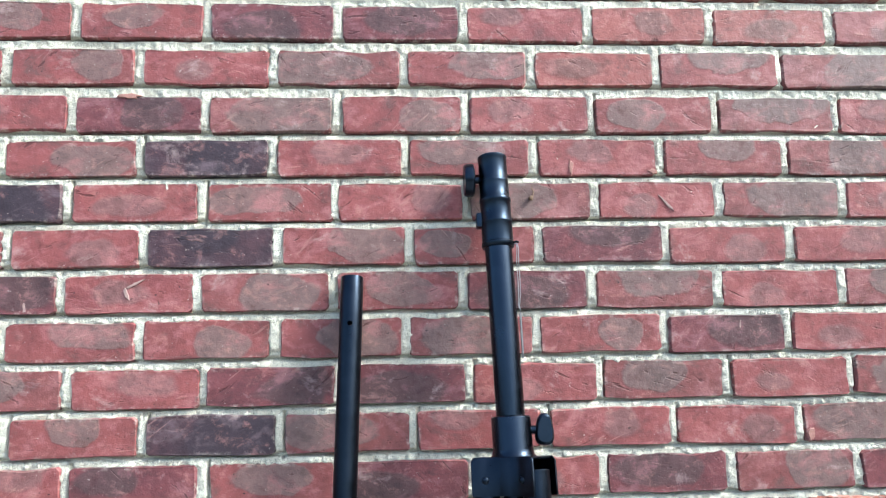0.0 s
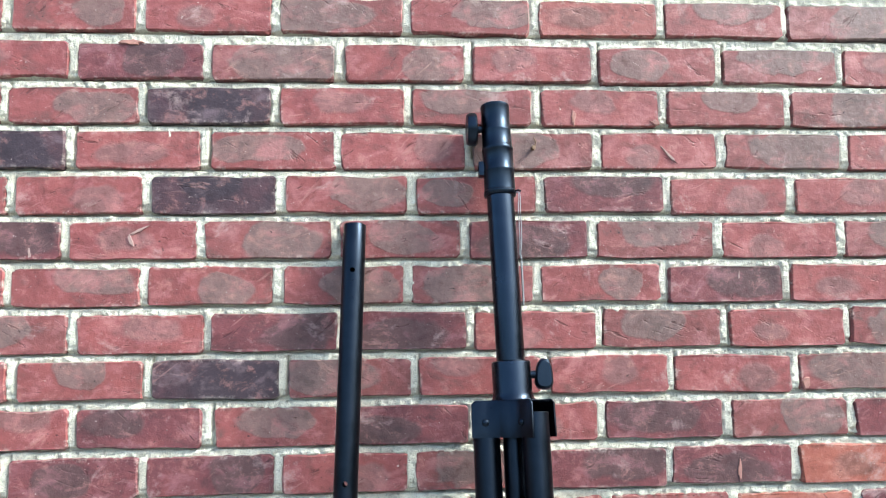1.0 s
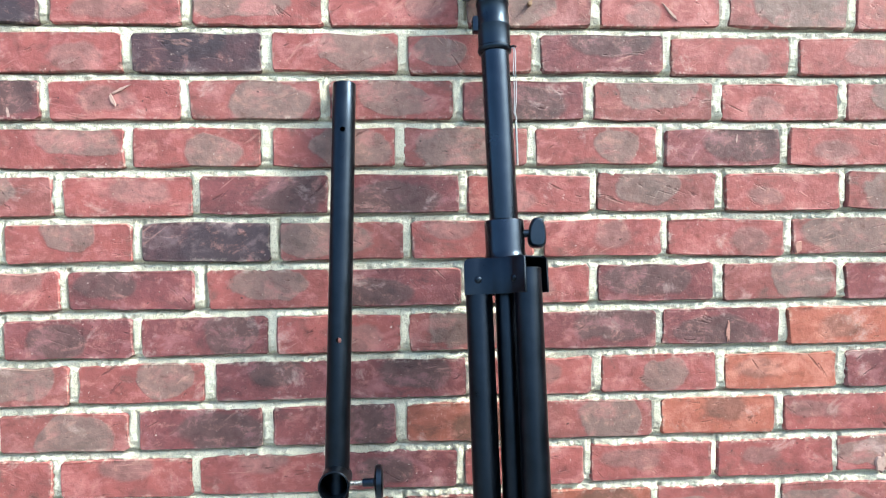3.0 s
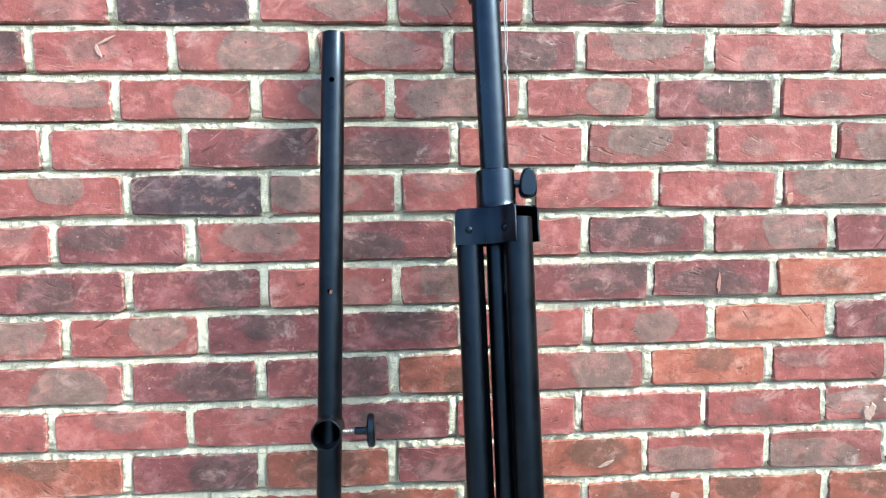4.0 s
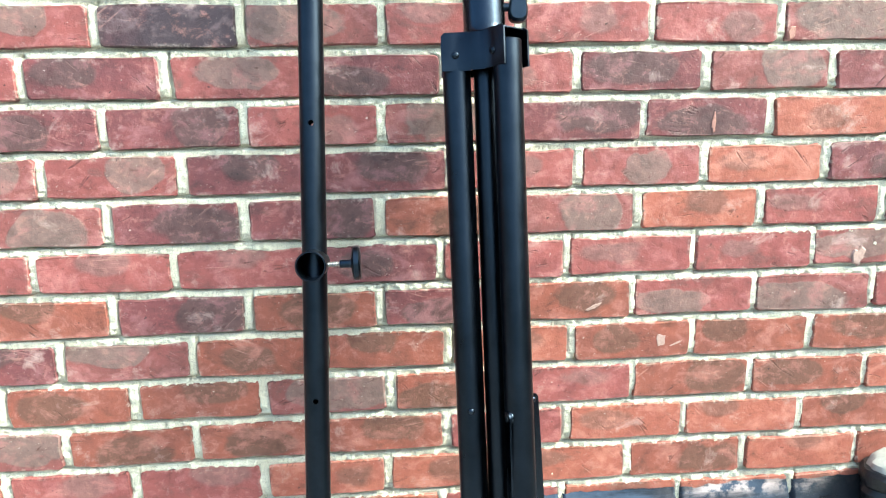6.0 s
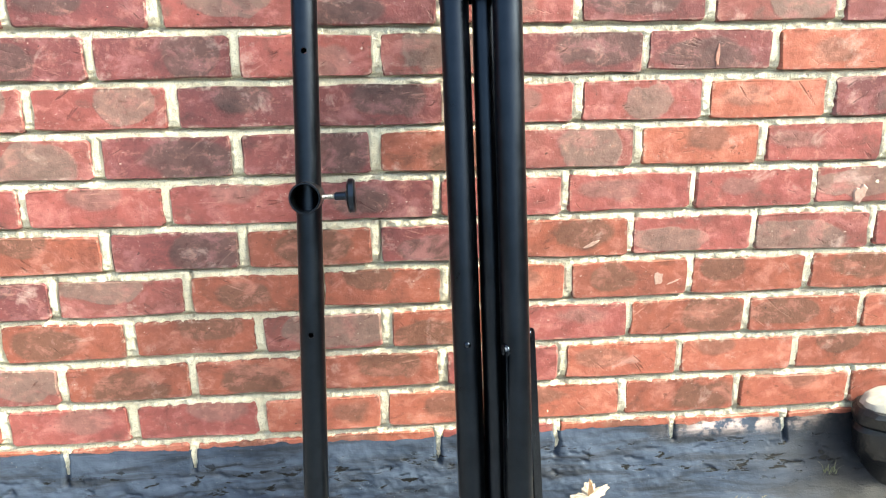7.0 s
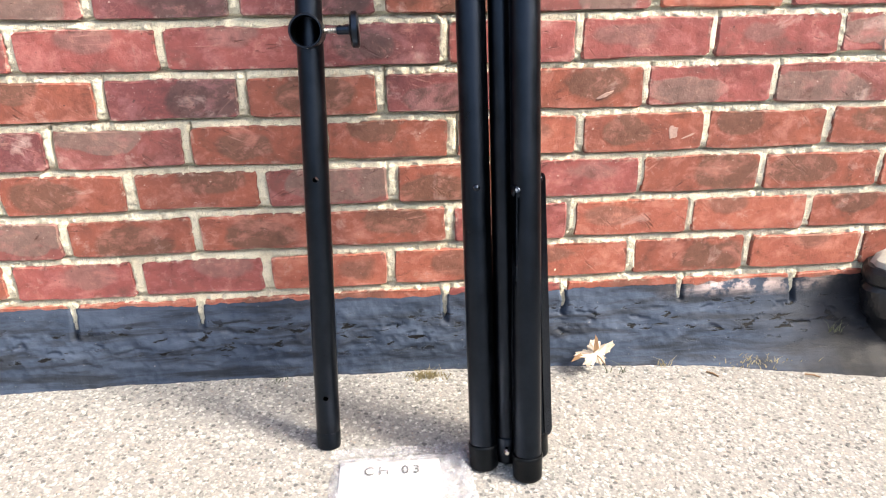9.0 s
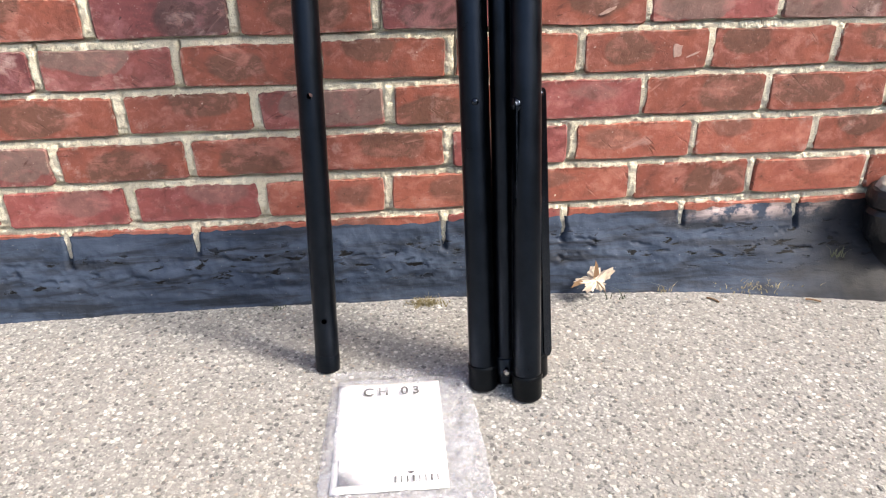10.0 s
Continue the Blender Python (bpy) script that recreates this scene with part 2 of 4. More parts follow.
def grit_material():
    m = Nodes("pebble_grit")
    r = m.add("ShaderNodeNewGeometry").outputs["Random Per Island"]
    ramp = m.add("ShaderNodeValToRGB", {0: r})
    tones = [(0.0, (0.400, 0.391, 0.364)), (0.22, (0.437, 0.432, 0.414)), (0.40, (0.264, 0.260, 0.253)), (0.56, (0.382, 0.364, 0.332)), (0.68, (0.510, 0.505, 0.487)), (0.72, (0.070, 0.075, 0.080)), (0.93, (0.155, 0.150, 0.141))]
    for i, (p, c) in enumerate(tones):
        e = ramp.color_ramp.elements[i] if i < 2 else ramp.color_ramp.elements.new(p)
        e.position, e.color = p, (*c, 1)
    ramp.color_ramp.interpolation = "CONSTANT"
    v = m.coords(False)
    col = m.mix(m.ramp(m.noise(v, 400, 3), 0.3, 0.7), ramp.outputs[0], (0.273, 0.268, 0.255))
    return m.done(col, 0.8, m.bump(m.noise(v, 900, 2), 0.001, 0.4))


def painted_metal(name, base, rough, grain=0.25, metal=0.0):
    m = Nodes(name)
    v = m.coords(True)
    f = m.noise(v, 35, 5, 0.6)
    col = m.mix(m.ramp(f, 0.3, 0.7), base, tuple(c * 1.35 for c in base))
    col = m.mix(m.calc("MULTIPLY", m.ramp(m.noise(v, 420, 2, 0.5), 0.74, 0.80), 0.4), col, (0.022, 0.023, 0.026))
    r = m.add("ShaderNodeMapRange", {0: f, 1: 0.25, 2: 0.75, 3: rough - 0.05, 4: rough + 0.07}).outputs[0]
    return m.done(col, r, m.bump(m.noise(v, 1500, 2), 0.0003, grain), metal, Specular_IOR_Level=0.22)


def plain(name, base, rough, metal=0.0, vary=0.2, scale=60, bump=0.0005):
    m = Nodes(name)
    v = m.coords(True)
    col = m.mix(m.ramp(m.noise(v, scale, 4), 0.3, 0.7), base, tuple(c * (1 - vary) for c in base))
    return m.done(col, rough, m.bump(m.noise(v, scale * 6, 3), bump, 0.4), metal)


MORTAR, TAR, CONCRETE, GRIT = mortar_material(), tar_material(), concrete_material(), grit_material()
BLACK = painted_metal("black_powder_coat", (0.0168, 0.0215, 0.0300), 0.31, metal=1.0)
SHEEN = painted_metal("satin_black_steel", (0.0240, 0.0308, 0.0430), 0.22, metal=1.0)
PLASTIC = painted_metal("black_plastic", (0.0200, 0.0265, 0.0375), 0.30, metal=1.0)
RUBBER = painted_metal("black_rubber", (0.0130, 0.0150, 0.0180), 0.42, metal=1.0)
STEEL = plain("bright_steel", (0.62, 0.62, 0.62), 0.28, 1.0)
PAPER = plain("white_paper", (0.86, 0.86, 0.87), 0.6, 0.0, 0.03)
INK = plain("black_ink", (0.012, 0.012, 0.014), 0.5)
LEAF = plain("dry_leaf", (0.76, 0.65, 0.52), 0.7, 0.0, 0.5, 120)
LEAF_DARK = plain("brown_leaf", (0.22, 0.13, 0.07), 0.7, 0.0, 0.4, 120)
GRASS = plain("dry_grass", (0.30, 0.25, 0.13), 0.7, 0.0, 0.4)
GREEN = plain("green_grass", (0.06, 0.075, 0.04), 0.6, 0.0, 0.3)
BITUMEN = plain("fresh_bitumen", (0.006, 0.007, 0.010), 0.42, 0.0, 0.4, 30, 0.004)
LIME_GREY = plain("added_wall_grey", (0.085, 0.088, 0.09), 0.9, 0.0, 0.3, 3, 0.002)
CHIP = plain("fresh_brick_chip", (0.42, 0.21, 0.165), 0.85, 0.0, 0.3, 200)
SPLASH = plain("mortar_splash", (0.42, 0.28, 0.24), 0.9, 0.0, 0.3, 200)
LIME = plain("pale_concrete", (0.42, 0.40, 0.36), 0.9, 0.0, 0.35, 40, 0.002)


def film_material():
    m = Nodes("clear_plastic_film")
    v = m.coords(False)
    n = m.bump(m.noise(v, 45, 4, 0.6, 1.5), 0.006, 0.7)
    haze = m.add("ShaderNodeMapRange", {0: m.noise(v, 35, 5, 0.65, 1.2), 1: 0.42, 2: 0.72, 3: 0.12, 4: 0.48}).outputs[0]
    return m.done((0.56, 0.58, 0.65), 0.16, n, Alpha=haze)


FILM = film_material()


def picture_material():
    """A printed corner picture that fades into the white of the page."""
    m = Nodes("grey_blue_print")
    at = m.add("ShaderNodeSeparateXYZ", {0: m.coords(False)})
    far = m.calc("ADD", m.calc("MULTIPLY", m.calc("ADD", at.outputs[0], 0.061), 1.1), m.calc("ADD", at.outputs[1], 0.0925))
    col = m.mix(m.ramp(far, 0.016, 0.052), (0.055, 0.060, 0.085), (0.84, 0.84, 0.86))
    return m.done(col, 0.5)


PICTURE = picture_material()


# ---- mesh helpers ----
def mesh_ob(name, bm, mat, parent=None, label="", smooth=False):
    me = bpy.data.meshes.new(name)
    bmesh.ops.recalc_face_normals(bm, faces=bm.faces)
    for f in bm.faces:
        f.smooth = smooth
    bm.to_mesh(me)
    bm.free()
    me.materials.append(mat)
    ob = new(name, me)
    if parent is not None:
        ob.parent = parent
    if label:
        ob["label"] = label
    return ob


def part(name, bm, mat, parent, label="", smooth=True, sharp=35):
    """One mesh under a thing or a part; edges sharper than the angle stay crisp."""
    ob = mesh_ob(name, bm, mat, parent, label, smooth)
    if smooth:
        ob.data.set_sharp_from_angle(angle=radians(sharp))
    return ob


def empty(name, m=None):
    ob = new(name)
    ob.empty_display_size = 0.05
    if m is not None:
        ob.matrix_world = m
    return ob


def axis_matrix(a, b):
    """Local z runs from a to b; local -y stays towards the viewer's side of the wall."""
    a, b = Vector(a), Vector(b)
    z = (b - a).normalized()
    y = (Vector((0, 1, 0)) - z * z.y).normalized()
    x = y.cross(z)
    m = Matrix((x, y, z)).transposed().to_4x4()
    m.translation = a
    return m


def lathe(profile, seg=32, m=None, close=True):
    """Turns a profile of (radius, z) round local z."""
    bm = bmesh.new()
    rings = []
    for r, z in profile:
        if r < 1e-6:
            rings.append([bm.verts.new((0, 0, z))])
        else:
            rings.append([bm.verts.new((r * math.cos(2 * math.pi * i / seg), r * math.sin(2 * math.pi * i / seg), z)) for i in range(seg)])
    for p, q in zip(rings, rings[1:]):
        for i in range(seg):
            j = (i + 1) % seg
            if len(p) == 1:
                bm.faces.new((p[0], q[j], q[i]))
            elif len(q) == 1:
                bm.faces.new((p[i], p[j], q[0]))
            else:
                bm.faces.new((p[i], p[j], q[j], q[i]))
    if close:
        for ring in (rings[0], rings[-1]):
            if len(ring) > 1:
                bm.faces.new(ring)
    if m is not None:
        bm.transform(m)
    return bm


def tube(r, length, wall, holes=(), seg=36, r_hole=0.0042):
    """An open tube along z with round cross-holes drilled from front to back; real wall thickness."""
    step = 2 * math.pi * r / seg
    zs = {0.0, 0.0015, length - 0.0015, length}
    n = max(2, int(length / 0.08))
    zs |= {length * i / n for i in range(n + 1) if all(abs(length * i / n - h) > 4 * step for h in holes) and 0.01 < length * i / n < length - 0.01}
    for h in holes:
        zs |= {h + k * step for k in (-2, -1, 0, 1, 2)}
    zs = sorted(zs)
    bm = bmesh.new()

    def skin(rad, ease):
        grid = [[bm.verts.new(((rad - (ease if z in (0.0, length) else 0)) * math.sin(2 * math.pi * i / seg), -(rad - (ease if z in (0.0, length) else 0)) * math.cos(2 * math.pi * i / seg), z)) for i in range(seg)] for z in zs]
        for a in range(len(zs) - 1):
            for i in range(seg):
                j = (i + 1) % seg
                bm.faces.new((grid[a][i], grid[a][j], grid[a + 1][j], grid[a + 1][i]))
        rims = []
        for h in holes:
            row = min(range(len(zs)), key=lambda k: abs(zs[k] - h))
            for c in (0, seg // 2):
                ring = [(row + a, (c + b) % seg, a, b) for a, b in ((-1, -1), (-1, 0), (-1, 1), (0, 1), (1, 1), (1, 0), (1, -1), (0, -1))]
                for a, i, da, db in ring:
                    q = math.hypot(da, db)
                    ang = 2 * math.pi * c / seg + db / q * r_hole / r
                    grid[a][i].co = (rad * math.sin(ang), -rad * math.cos(ang), h + da / q * r_hole)
                rims.append([grid[a][i] for a, i, _, _ in ring])
                bm.verts.remove(grid[row][c])
        return grid, rims

    outer, orims = skin(r, 0.0006)
    inner, irims = skin(r - wall, 0.0)
    for ends in (0, -1):
        for i in range(seg):
            j = (i + 1) % seg
            bm.faces.new((outer[ends][i], outer[ends][j], inner[ends][j], inner[ends][i]))
    for p, q in zip(orims, irims):
        for i in range(8):
            j = (i + 1) % 8
            bm.faces.new((p[i], p[j], q[j], q[i]))
    return bm


def box(size, centre=(0, 0, 0), bevel=0.0, m=None):
    bm = bmesh.new()
    bmesh.ops.create_cube(bm, size=1)
    bmesh.ops.scale(bm, vec=size, verts=bm.verts)
    if bevel:
        bmesh.ops.bevel(bm, geom=bm.edges[:], offset=bevel, segments=2, affect="EDGES", profile=0.7)
    bmesh.ops.translate(bm, vec=centre, verts=bm.verts)
    if m is not None:
        bm.transform(m)
    return bm


def merged(*parts):
    """Joins several bmeshes into one."""
    out = bmesh.new()
    for b in parts:
        me = bpy.data.meshes.new("joined")
        b.to_mesh(me)
        b.free()
        out.from_mesh(me)
        bpy.data.meshes.remove(me)
    return out


def wire(points, r, seg=8):
    """A bent round wire through the points."""
    bm = bmesh.new()
    pts = [Vector(p) for p in points]
    rings = []
    for i, p in enumerate(pts):
        d = (pts[min(i + 1, len(pts) - 1)] - pts[max(i - 1, 0)]).normalized()
        side = d.cross(Vector((0.31, 0.87, 0.37))).normalized()
        up = d.cross(side)
        rings.append([bm.verts.new(p + r * (math.cos(2 * math.pi * k / seg) * side + math.sin(2 * math.pi * k / seg) * up)) for k in range(seg)])
    for p, q in zip(rings, rings[1:]):
        for i in range(seg):
            j = (i + 1) % seg
            bm.faces.new((p[i], p[j], q[j], q[i]))
    bm.faces.new(rings[0]), bm.faces.new(rings[-1])
    return bm


def grid_sheet(nx, ny, place):
    """A sheet of nx by ny cells; place(u, v) gives each corner for u, v in 0..1."""
    verts = [place(i / nx, j / ny) for j in range(ny + 1) for i in range(nx + 1)]
    w = nx + 1
    faces = [(j * w + i, j * w + i + 1, (j + 1) * w + i + 1, (j + 1) * w + i) for j in range(ny) for i in range(nx)]
    return verts, faces


def sheet_ob(name, data, mat, parent=None, smooth=True):
    me = bpy.data.meshes.new(name)
    me.from_pydata(*[data[0], [], data[1]])
    me.polygons.foreach_set("use_smooth", [smooth] * len(me.polygons))
    me.materials.append(mat)
    ob = new(name, me)
    if parent is not None:
        ob.parent = parent
    return ob


def fbm(x, y, z=0.0, octaves=4):
    return noise.fractal(Vector((x, y, z)), 0.9, 2.1, octaves)


# ---- setting ----
FACE = 1.06                    # brick faces; the wall looks towards -y
COURSE = 0.072
TOP_Z = 1.599                  # underside of course 0


def course_z(k):
    """Underside of course k; the courses open up a little towards the top."""
    return TOP_Z - COURSE * k + 0.0065 * max(0, 3 - k)


# ground: one sheet to the horizon, finer close by
ground_verts, ground_faces = grid_sheet(60, 60, lambda u, v: (
    math.copysign(abs(2 * u - 1) ** 4 * 400, 2 * u - 1), math.copysign(abs(2 * v - 1) ** 4 * 400, 2 * v - 1) + 0.6, 0.0))
ground = sheet_ob("ground", (ground_verts, ground_faces), CONCRETE)
tagged(ground, "pale exposed-aggregate concrete paving along the wall", "ground", kind="structure")

# plain unseen walls, added to block low sky and darken reflections, closing the place
opposite = tagged(part("wall_south", box((16.0, 0.3, 1.2), (0, -5.15, 0.6)), LIME_GREY, None, smooth=False), "unseen plain grey wall added behind the walk to darken reflections", "wall", kind="structure")
for side, x, high in (("wall_west", -3.4, 1.5), ("wall_east", 3.66, 2.0)):
    tagged(part(side, box((0.3, 6.2, high), (x, -1.9, high / 2)), LIME_GREY, None, smooth=False), "unseen plain grey side wall added to darken reflections", "wall", kind="structure")

# mortar body of the wall: rough raked joints
WX0, WX1, WZ0, WZ1 = -1.0, 1.0, 0.05, 1.79
# course: first upright joint, spacing of the joints, and the clay of each brick from the one before that joint
COURSES = {
    0: (-0.710, 0.2110, "rmrpmrllr"), 1: (-0.597, 0.2093, "mmpprllr"), 2: (-0.704, 0.2116, "rmrbmlmbr"), 3: (-0.597, 0.2094, "rpbmrmbr"),
    4: (-0.699, 0.2105, "rmdrmrmbr"), 5: (-0.597, 0.2089, "drmrbrbr"), 6: (-0.685, 0.2076, "rrdmmprrm"), 7: (-0.599, 0.2070, "prbmpbrb"),
    8: (-0.683, 0.2051, "rmmmbmprr"), 9: (-0.583, 0.2047, "brpprbrb"), 10: (-0.671, 0.2044, "rmdbrrrbb"), 11: (-0.578, 0.2034, "rpmprpbp"),
    12: (-0.675, 0.2035, "rpprbppom"), 13: (-0.568, 0.2022, "bmpprmop"), 14: (-0.686, 0.2050, "rbppwborb"), 15: (-0.595, 0.2055, "mrrprrrm"),
    16: (-0.691, 0.2054, "mwpwpwmbr"), 17: (-0.574, 0.2027, "pbwwowww"), 18: (-0.671, 0.2024, "wwwbwrwwo"), 19: (-0.582, 0.2032, "bwwwroow"),
    20: (-0.684, 0.2041, "wrrooowow"), 21: (-0.595, 0.2050, "oooorooo"),
}
UNDERSIDES = [course_z(k) for k in range(-3, 23)]


def course_of(k):
    return COURSES.get(k, (-0.60 - 0.1 * (k % 2), 0.207, ""))


def mortar_at(u, v):
    x, z = WX0 + (WX1 - WX0) * u, WZ0 + (WZ1 - WZ0) * v
    d = 0.0030 * fbm(x * 80, z * 80, 3.0, 3) + 0.0020 * fbm(x * 14, z * 20, 8.0, 2)
    k = min(range(len(UNDERSIDES)), key=lambda q: abs(z - 0.030 - UNDERSIDES[q]))
    below = min(abs(z + 0.0002 - UNDERSIDES[k]), abs(z + 0.0002 - UNDERSIDES[max(k - 1, 0)]))
    if below < 0.0042:                   # open crack under the bricks
        d += 0.020 * (1 - below / 0.0042) * max(0.0, 0.74 + 0.45 * fbm(x * 16, z * 5, 1.0, 2))
    phase, pitch, _ = course_of(k - 3)
    j = math.floor((x - phase) / pitch + 0.5)
    end = abs(x - (phase + pitch * j + 0.0068))
    if end < 0.0036 and below > 0.004:   # and beside some brick ends
        d += 0.012 * (1 - end / 0.0036) * max(0.0, math.sin(j * 12.9 + k * 7.3))
    lump = fbm(x * 85, z * 85, 21.0, 3)
    if lump > 0.05:                      # mortar smeared over the upper arrises and some ends
        e = min(abs(z - UNDERSIDES[k] - 0.0603), abs(abs(x - (phase + pitch * j)) - 0.0068) + 0.001)
        if e < 0.0045:
            d -= min(0.0042, (lump - 0.05) * 0.024) * (1 - e / 0.0045)
    if below > 0.0125 and abs(x - (phase + pitch * j)) < 0.0062:
        return (x, FACE + 0.0024 + 0.6 * d, z)      # upright joints are filled almost flush
    return (x, FACE + 0.0050 + max(d, -0.0042), z)


wall = sheet_ob("wall_north", grid_sheet(940, 820, mortar_at), MORTAR)
tagged(wall, "weathered red brick wall with pale flush mortar joints", "wall", kind="structure")
backing = box((7.0, 0.24, 2.9), (0, FACE + 0.134, 1.45))
part("wall_core", backing, MORTAR, wall, smooth=False)

# tar-coated foot of the wall
EDGE_X = (-2.6, -0.73, -0.36, -0.17, 0.0, 0.23, 0.47, 0.60, 0.745, 0.95, 2.6)
EDGE_Y = (1.01, 1.035, 1.045, 1.040, 1.037, 1.030, 1.004, 0.975, 0.939, 0.915, 0.90)
NOTCHES = [-0.595 + 0.2045 * i for i in range(-2, 10)]


def tar_at(u, v):
    x = -1.3 + 2.6 * u
    edge = float(np.interp(x, EDGE_X, EDGE_Y)) + 0.004 * fbm(x * 9, 1.7) + 0.0022 * fbm(x * 60, 2.2) * v ** 8
    top = 0.138 + 0.006 * fbm(x * 7, 4.4) * (1 - v) ** 2 + 0.004 * fbm(x * 38, 5.1) * (1 - v) ** 5
    lip = FACE - 0.0015
    # from the top edge on the bricks down a cove to a thin lip on the paving
    s = v
    z = top * (1 - s) ** 1.15
    curve = s ** 2.1
    y = lip + (edge - lip) * curve - 0.007 * math.sin(math.pi * min(1, s * 1.05)) - 0.004 * math.sin(math.pi * s) ** 6
    calm = 1.0 - 0.85 * min(1.0, max(0.0, (x - 0.25) / 0.35))
    bulge = calm * (0.0035 * fbm(x * 16, s * 3.0, 2.0) + 0.0022 * fbm(x * 45, s * 9.0, 6.0))
    y -= bulge * math.sin(math.pi * min(1, 0.08 + s * 0.92))
    crease = fbm(x * 24, s * 13 + 1.5 * fbm(x * 4, 0.0), 11.0)
    if 0.26 < s < 0.52 and crease > 0.40:
        y += min(0.0030, (crease - 0.40) * 0.05)
    for nx in NOTCHES:
        q = abs(x - nx + 0.004 * fbm(nx * 50, z * 30))
        if q < 0.0052 and s < 0.27 + 0.08 * math.sin(nx * 40):
            y += 0.012 * (1 - (q / 0.0052) ** 2)
    if s > 0.97:
        y = max(y, edge)
    return (x, y, max(z, 0.0) if s < 0.999 else -0.003)


tar = sheet_ob("tar_flashing", grid_sheet(900, 60, tar_at), TAR)
tagged(tar, "blue-black tar coating along the foot of the brick wall", "flashing", kind="structure")


# ---- drilled pole leaning on the wall ----
def drilled_pole():
    r = 0.0174
    foot, top = Vector((-0.1735, 0.8515, 0.0)), Vector((-0.1510, 1.0440, 1.146))
    m = axis_matrix(foot, top)
    length = (top - foot).length
    pole = tagged(empty("drilled_pole", m), "straight black steel pole with drilled holes, leaning on the wall", "pole")
    k = length / 1.146
    part("tube", tube(r, length, 0.0018, [1.072 * k, 0.768 * k, 0.391 * k, 0.080 * k]), BLACK, pole)
    # foot sleeve
    part("foot_cap", lathe([(r + 0.0002, 0.0), (r + 0.0005, 0.0015), (r + 0.0005, 0.024), (r + 0.0002, 0.0255)]), BLACK, pole, "matt black end cap")
    # cross socket that points straight out from the wall
    inv = m.inverted()
    root = Vector((-0.1625, 0.962, 0.577))
    front = Vector((-0.1625, 0.899, 0.585))
    sm = inv @ axis_matrix(front, root)
    ro, ri, sl = 0.0208, 0.0180, (front - root).length
    sock = part("socket", lathe([(ri, 0.004), (ri + 0.0006, 0.0), (ro - 0.0008, 0.0), (ro, 0.001), (ro, sl), (ri, sl), (ri, 0.004)], 40, sm, False), BLACK, pole, "short black socket tube, open end")
    part("socket_floor", lathe([(0.0, sl - 0.004), (ri, sl - 0.004), (ri, sl - 0.002), (0.0, sl - 0.002)], 32, sm, False), RUBBER, sock)
    # clamp screw with a round knob on the socket's side
    c = front.lerp(root, 0.30)
    sx = inv @ axis_matrix(c + Vector((0.0185, 0, 0)), c + Vector((0.07, 0, 0.001)))
    prof = []
    for i in range(9):
        prof += [(0.0030, 0.0022 * i), (0.0039, 0.0022 * i + 0.0011)]
    screw = part("clamp_screw", lathe(prof + [(0.0030, 0.020)], 20, sx), STEEL, pole, "bright threaded screw")
    knob = [(0.0, 0.019), (0.0050, 0.019), (0.0056, 0.021), (0.0056, 0.034), (0.012, 0.0355), (0.0205, 0.0365), (0.0228, 0.0385), (0.0228, 0.0445), (0.0205, 0.0468), (0.010, 0.0475), (0.0, 0.0475)]
    part("knob", lathe(knob, 40, sx), PLASTIC, screw, "round black plastic knob")
    return pole


drilled_pole()


# ---- folded tripod stand leaning on the wall ----
def yoke_frame(angle, centre):
    """A frame whose x points out along the angle (degrees, from +x) from the hub."""
    return Matrix.Translation(centre) @ pose(0, 0, 0, 0, 0, angle)


def wing_knob(w, h, d):
    """A flat lever-like knob: a rounded slab that narrows towards one end."""
    bm = bmesh.new()
    n = 20
    front, back = [], []
    for i in range(n):
        a = 2 * math.pi * i / n
        x = w * math.copysign(abs(math.cos(a)) ** 0.7, math.cos(a))
        z = h * math.copysign(abs(math.sin(a)) ** 0.7, math.sin(a))
        x *= 1.0 - 0.22 * z / h
        front.append((x, z)), back.append((x, z))
    levels = [(-d, 0.78), (-d * 0.7, 0.95), (0.0, 1.0), (d * 0.7, 0.95), (d, 0.78)]
    rings = [[bm.verts.new((x * s, y, z * s)) for x, z in front] for y, s in levels]
    for p, q in zip(rings, rings[1:]):
        for i in range(n):
            j = (i + 1) % n
            bm.faces.new((p[i], p[j], q[j], q[i]))
    bm.faces.new(rings[0]), bm.faces.new(rings[-1])
    return bm


